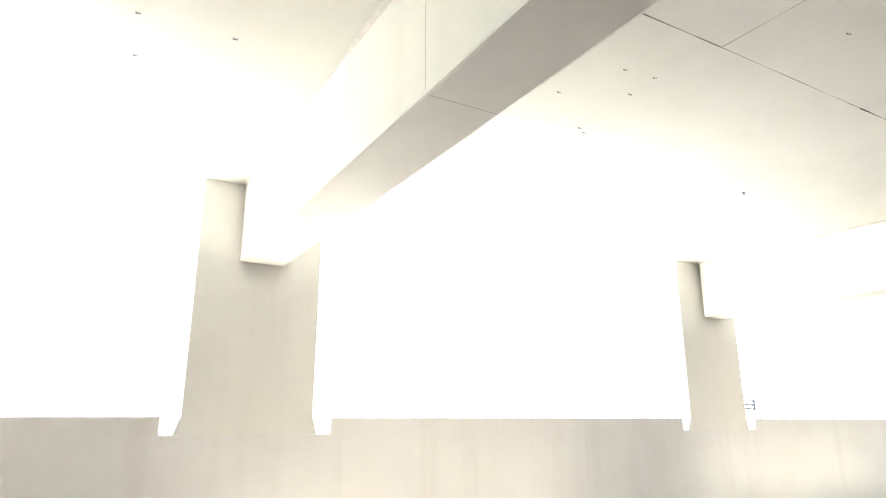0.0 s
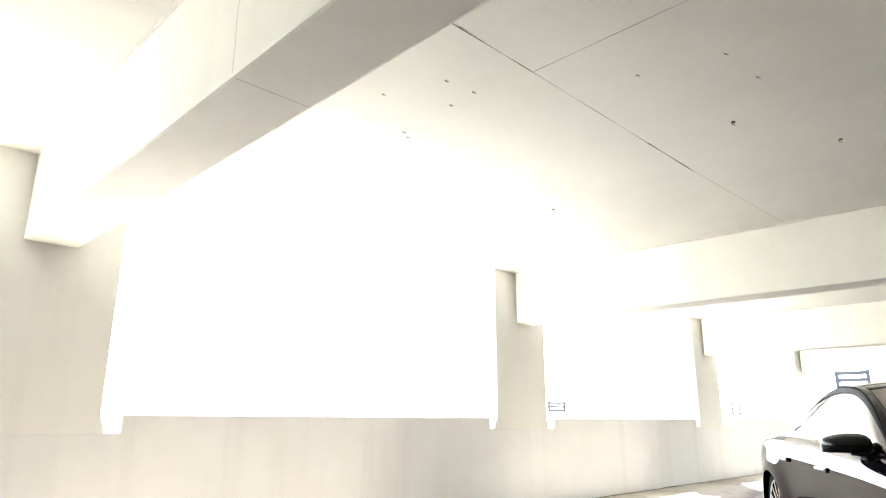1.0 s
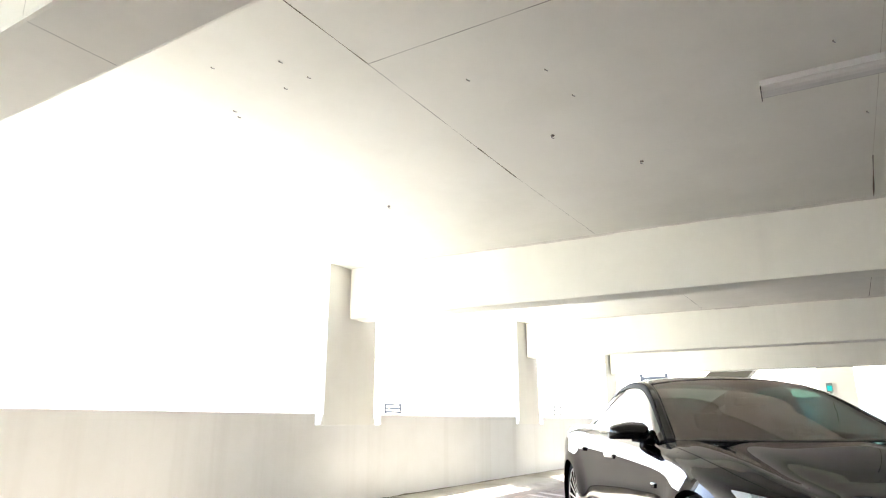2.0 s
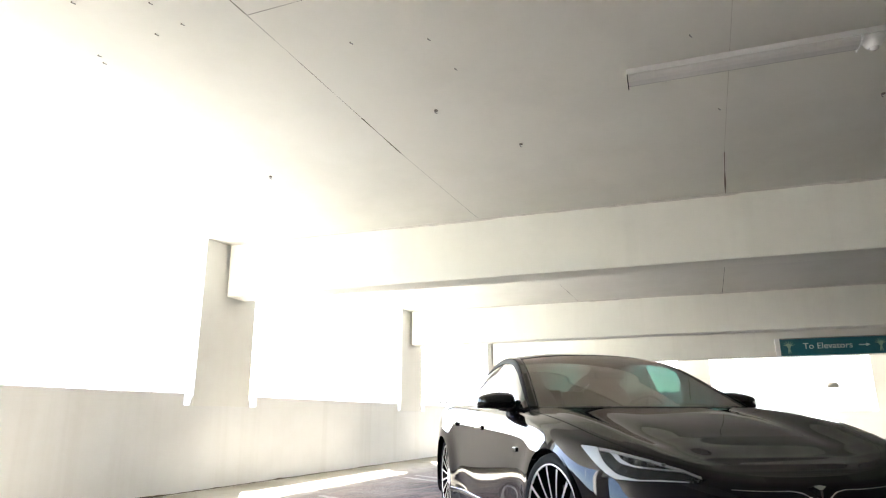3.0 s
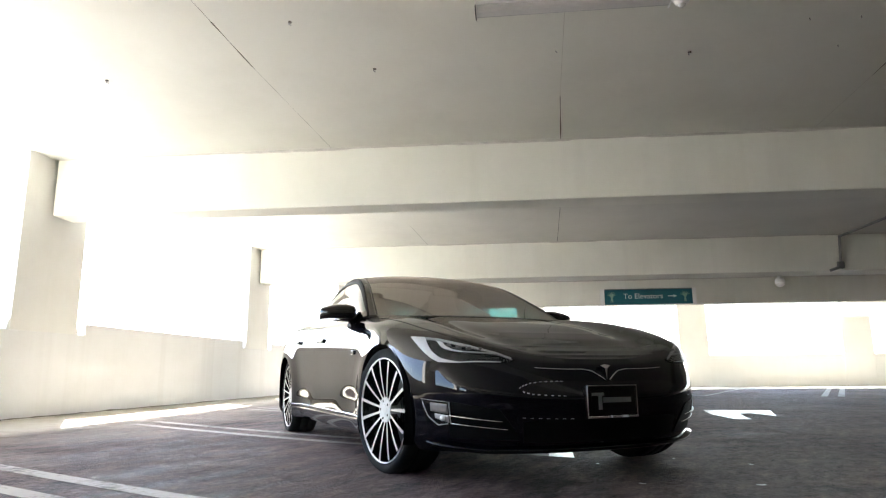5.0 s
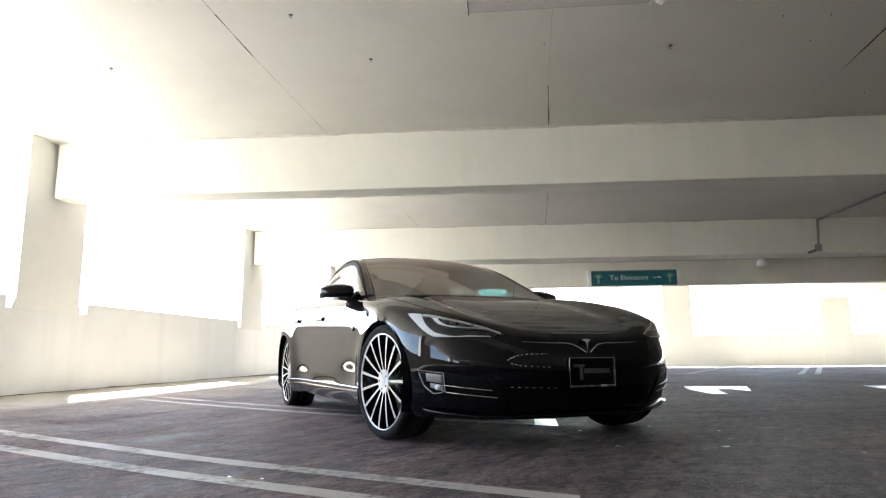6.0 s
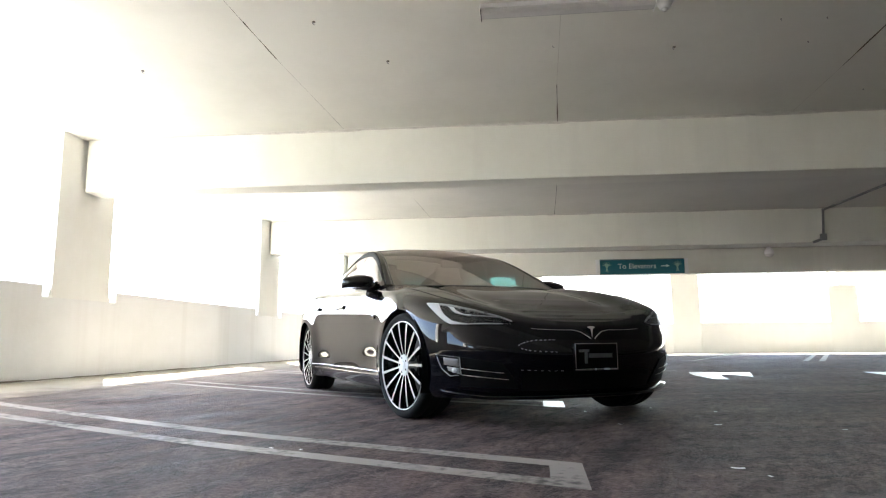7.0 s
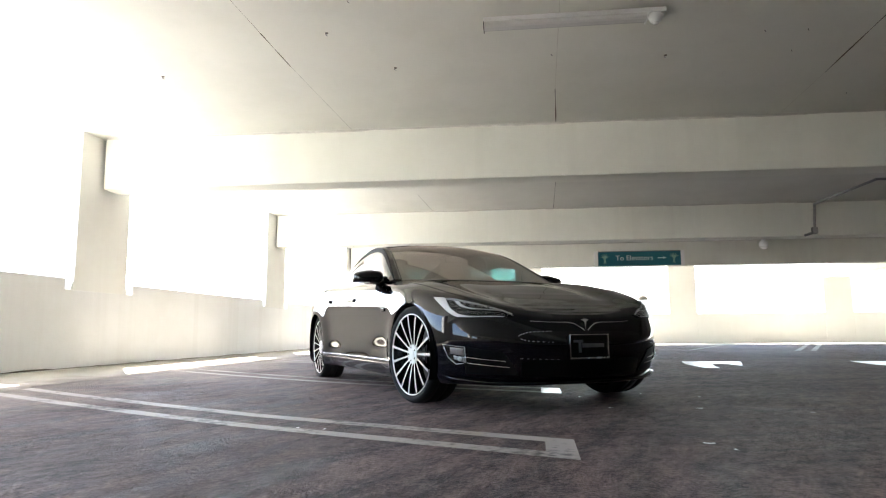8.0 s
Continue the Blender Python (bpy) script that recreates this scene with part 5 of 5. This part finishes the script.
part("steering_wheel", bm, TRIM_DARK, car, smooth=True, place=pose(-1.42, 0.37, 0.90, 0, -65, 0))


def seat(x, y, width=0.52, tall=0.84):
    """A sports seat: cushion, and a back that narrows into its headrest."""
    bm = bmesh.new()
    box(x - 0.25, x + 0.25, y - width / 2, y + width / 2, 0.42, 0.58, 0.05, bm, 3)
    st = part("seat", bm, LEATHER, car, smooth=True)
    back = bmesh.new()
    rows = []
    for f, w in ((0, 0.46), (0.35, 0.5), (0.60, 0.5), (0.72, 0.42), (0.80, 0.29), (0.93, 0.27), (1.0, 0.20)):
        h, d = tall * f, 0.065 - 0.02 * f
        rows.append([Vector((d * math.cos(q), w * width * math.sin(q), h)) for q in np.linspace(0, 2 * math.pi, 25)])
    vs = sheet(back, rows)
    back.faces.new(vs[-1][:-1])
    bmesh.ops.remove_doubles(back, verts=back.verts[:], dist=0.0002)
    part("seat_back", back, LEATHER, st, smooth=True, place=pose(x - 0.26, y, 0.53, 0, -16, 0))


seat(-1.72, 0.37)
seat(-1.72, -0.37)
seat(-2.55, 0.0, 1.30, 0.66)
for y in (-0.36, 0.0, 0.36):
    part("rear_headrest", box(-2.98, -2.90, y - 0.12, y + 0.12, 0.98, 1.16, 0.03, seg=3), LEATHER, car, smooth=True)
for side in (-1, 1):
    bm = bmesh.new()
    rows = [[Vector((x, side * (skin(s_at(x), h).y - 0.075), skin(s_at(x), h).z)) for h in (0.3, 0.6, 0.85, 0.985)] for x in np.linspace(-0.8, -3.3, 24)]
    sheet(bm, rows)
    part("door_lining", bm, TRIM_DARK, car, smooth=True)
part("rear_mirror", box(-1.26, -1.22, -0.12, 0.12, 1.185, 1.245, 0.015), SATIN_BLACK, car)
for y0 in (-0.48, 0.10):
    bm = bmesh.new()
    rings = []
    for i in range(13):
        c = top_point(0.045 + 0.0027 * i, (y0 + 0.42 * i / 12) / 0.8) + Vector((0.012, 0, -0.010))
        rings.append([c + Vector((0.006 * math.cos(q), 0, 0.004 * math.sin(q))) for q in np.linspace(0, 2 * math.pi, 9)])
    sheet(bm, rings)
    bmesh.ops.remove_doubles(bm, verts=bm.verts[:], dist=0.0002)
    part("wiper", bm, SATIN_BLACK, car, smooth=True)

# wheel wells and wheels
for ax in AXLES:
    for side in (-1, 1):
        bm = bmesh.new()
        rows = []
        for a in np.linspace(math.radians(-25), math.radians(205), 28):
            c, s = math.cos(a) * (ARCH_R + 0.01), math.sin(a) * (ARCH_R + 0.01)
            rows.append([Vector((ax + c, side * y, WHEEL_Z + s)) for y in (0.955, 0.62)])
        sheet(bm, rows)
        mid = [bm.verts.new((ax + math.cos(a) * (ARCH_R + 0.01), side * 0.62, WHEEL_Z + math.sin(a) * (ARCH_R + 0.01))) for a in np.linspace(math.radians(-25), math.radians(205), 28)]
        bm.faces.new(mid)
        part("wheel_well", bm, SATIN_BLACK, car)

RIM_R = 0.295
SPOKES = 15


def spoke_mesh():
    """One slim spoke with a machined face, dished towards the hub."""
    me = bpy.data.meshes.new("spoke")
    bm = bmesh.new()
    rows = []
    for f in np.linspace(0, 1, 7):
        r = 0.06 + (RIM_R - 0.010 - 0.06) * f
        y = -0.024 * (1 - f) ** 1.6
        w = 0.0062 + 0.0046 * f
        depth = 0.030 + 0.012 * (1 - f)
        rows.append([Vector((-w, -depth + y, r)), Vector((-w * 0.9, y, r)), Vector((w * 0.9, y, r)), Vector((w, -depth + y, r))])
    vs = sheet(bm, rows)
    bm.faces.new(vs[-1])
    bm.faces.new(vs[0][::-1])
    bmesh.ops.recalc_face_normals(bm, faces=bm.faces[:])
    bm.to_mesh(me)
    bm.free()
    me.materials.append(BLACK_ALLOY)
    me.materials.append(MACHINED)
    for pl in me.polygons:
        if pl.normal.y > 0.7:
            pl.material_index = 1
    return me


SPOKE = spoke_mesh()


def car_wheel(ax, side, steer=0.0):
    face = 0.955 if ax > -1 else 0.965
    m = pose(ax, side * face, WHEEL_Z, 0, 0, (0 if side > 0 else 180) + steer)
    hub = rod(bmesh.new(), (0, -0.09, 0), (0, -0.016, 0), 0.072, 30)
    bmesh.ops.bevel(hub, geom=hub.edges[:], offset=0.004, segments=2, affect="EDGES")
    wh = part("wheel", hub, HUB_SILVER, car, "multi-spoke alloy wheel with machined faces", smooth=False, place=m)
    w2 = -0.245
    tyre = [(RIM_R - 0.004, -0.012), (RIM_R + 0.010, -0.004), (RIM_R + 0.028, 0.004), (WHEEL_R - 0.016, 0.000), (WHEEL_R - 0.004, -0.014), (WHEEL_R, -0.032), (WHEEL_R + 0.001, -0.075)]
    tyre += [(WHEEL_R - 0.006, -0.078), (WHEEL_R - 0.006, -0.086), (WHEEL_R + 0.001, -0.089), (WHEEL_R + 0.001, -0.150), (WHEEL_R - 0.006, -0.153), (WHEEL_R - 0.006, -0.161), (WHEEL_R, -0.164)]
    tyre += [(WHEEL_R, -0.215), (WHEEL_R - 0.010, -0.235), (RIM_R + 0.02, w2), (RIM_R - 0.004, w2 + 0.01)]
    part("tyre", lathe(tyre, 72), RUBBER, wh, "low-profile black tyre", smooth=True)
    part("rim", lathe([(RIM_R - 0.004, -0.230), (RIM_R - 0.03, -0.200), (RIM_R - 0.035, -0.06), (RIM_R - 0.014, -0.022), (RIM_R - 0.012, -0.008)], 64), BLACK_ALLOY, wh, smooth=True)
    part("rim_lip", lathe([(RIM_R - 0.006, -0.012), (RIM_R - 0.005, -0.004), (RIM_R + 0.001, -0.003), (RIM_R + 0.002, -0.012)], 72), MACHINED, wh, "bright machined lip", smooth=True)
    for k in range(SPOKES):
        sp = new("spoke", SPOKE)
        sp.parent = wh
        sp.matrix_basis = Matrix.Rotation(2 * math.pi * (k + 0.3) / SPOKES, 4, "Y")
    part("centre_cap", lathe([(0.0, -0.010), (0.022, -0.011), (0.030, -0.013), (0.031, -0.018)], 24), HUB_SILVER, wh, smooth=True)
    bolts = bmesh.new()
    for k in range(5):
        a = 2 * math.pi * k / 5
        rod(bolts, (0.050 * math.cos(a), -0.03, 0.050 * math.sin(a)), (0.050 * math.cos(a), -0.0145, 0.050 * math.sin(a)), 0.007, 6)
        part("bolt", bolts, BLACK_ALLOY, wh)
        bolts = bmesh.new()
    bolts.free()
    part("brake_disc", rod(bmesh.new(), (0, -0.125, 0), (0, -0.10, 0), 0.185, 40), BRAKE, wh)
    part("caliper", box(-0.20, -0.10, -0.15, -0.075, -0.09, 0.09, 0.015), GLOSS_BLACK, wh)
    return wh


for ax in AXLES:
    for side in (-1, 1):
        car_wheel(ax, side, 8.0 if ax == 0 else 0.0)
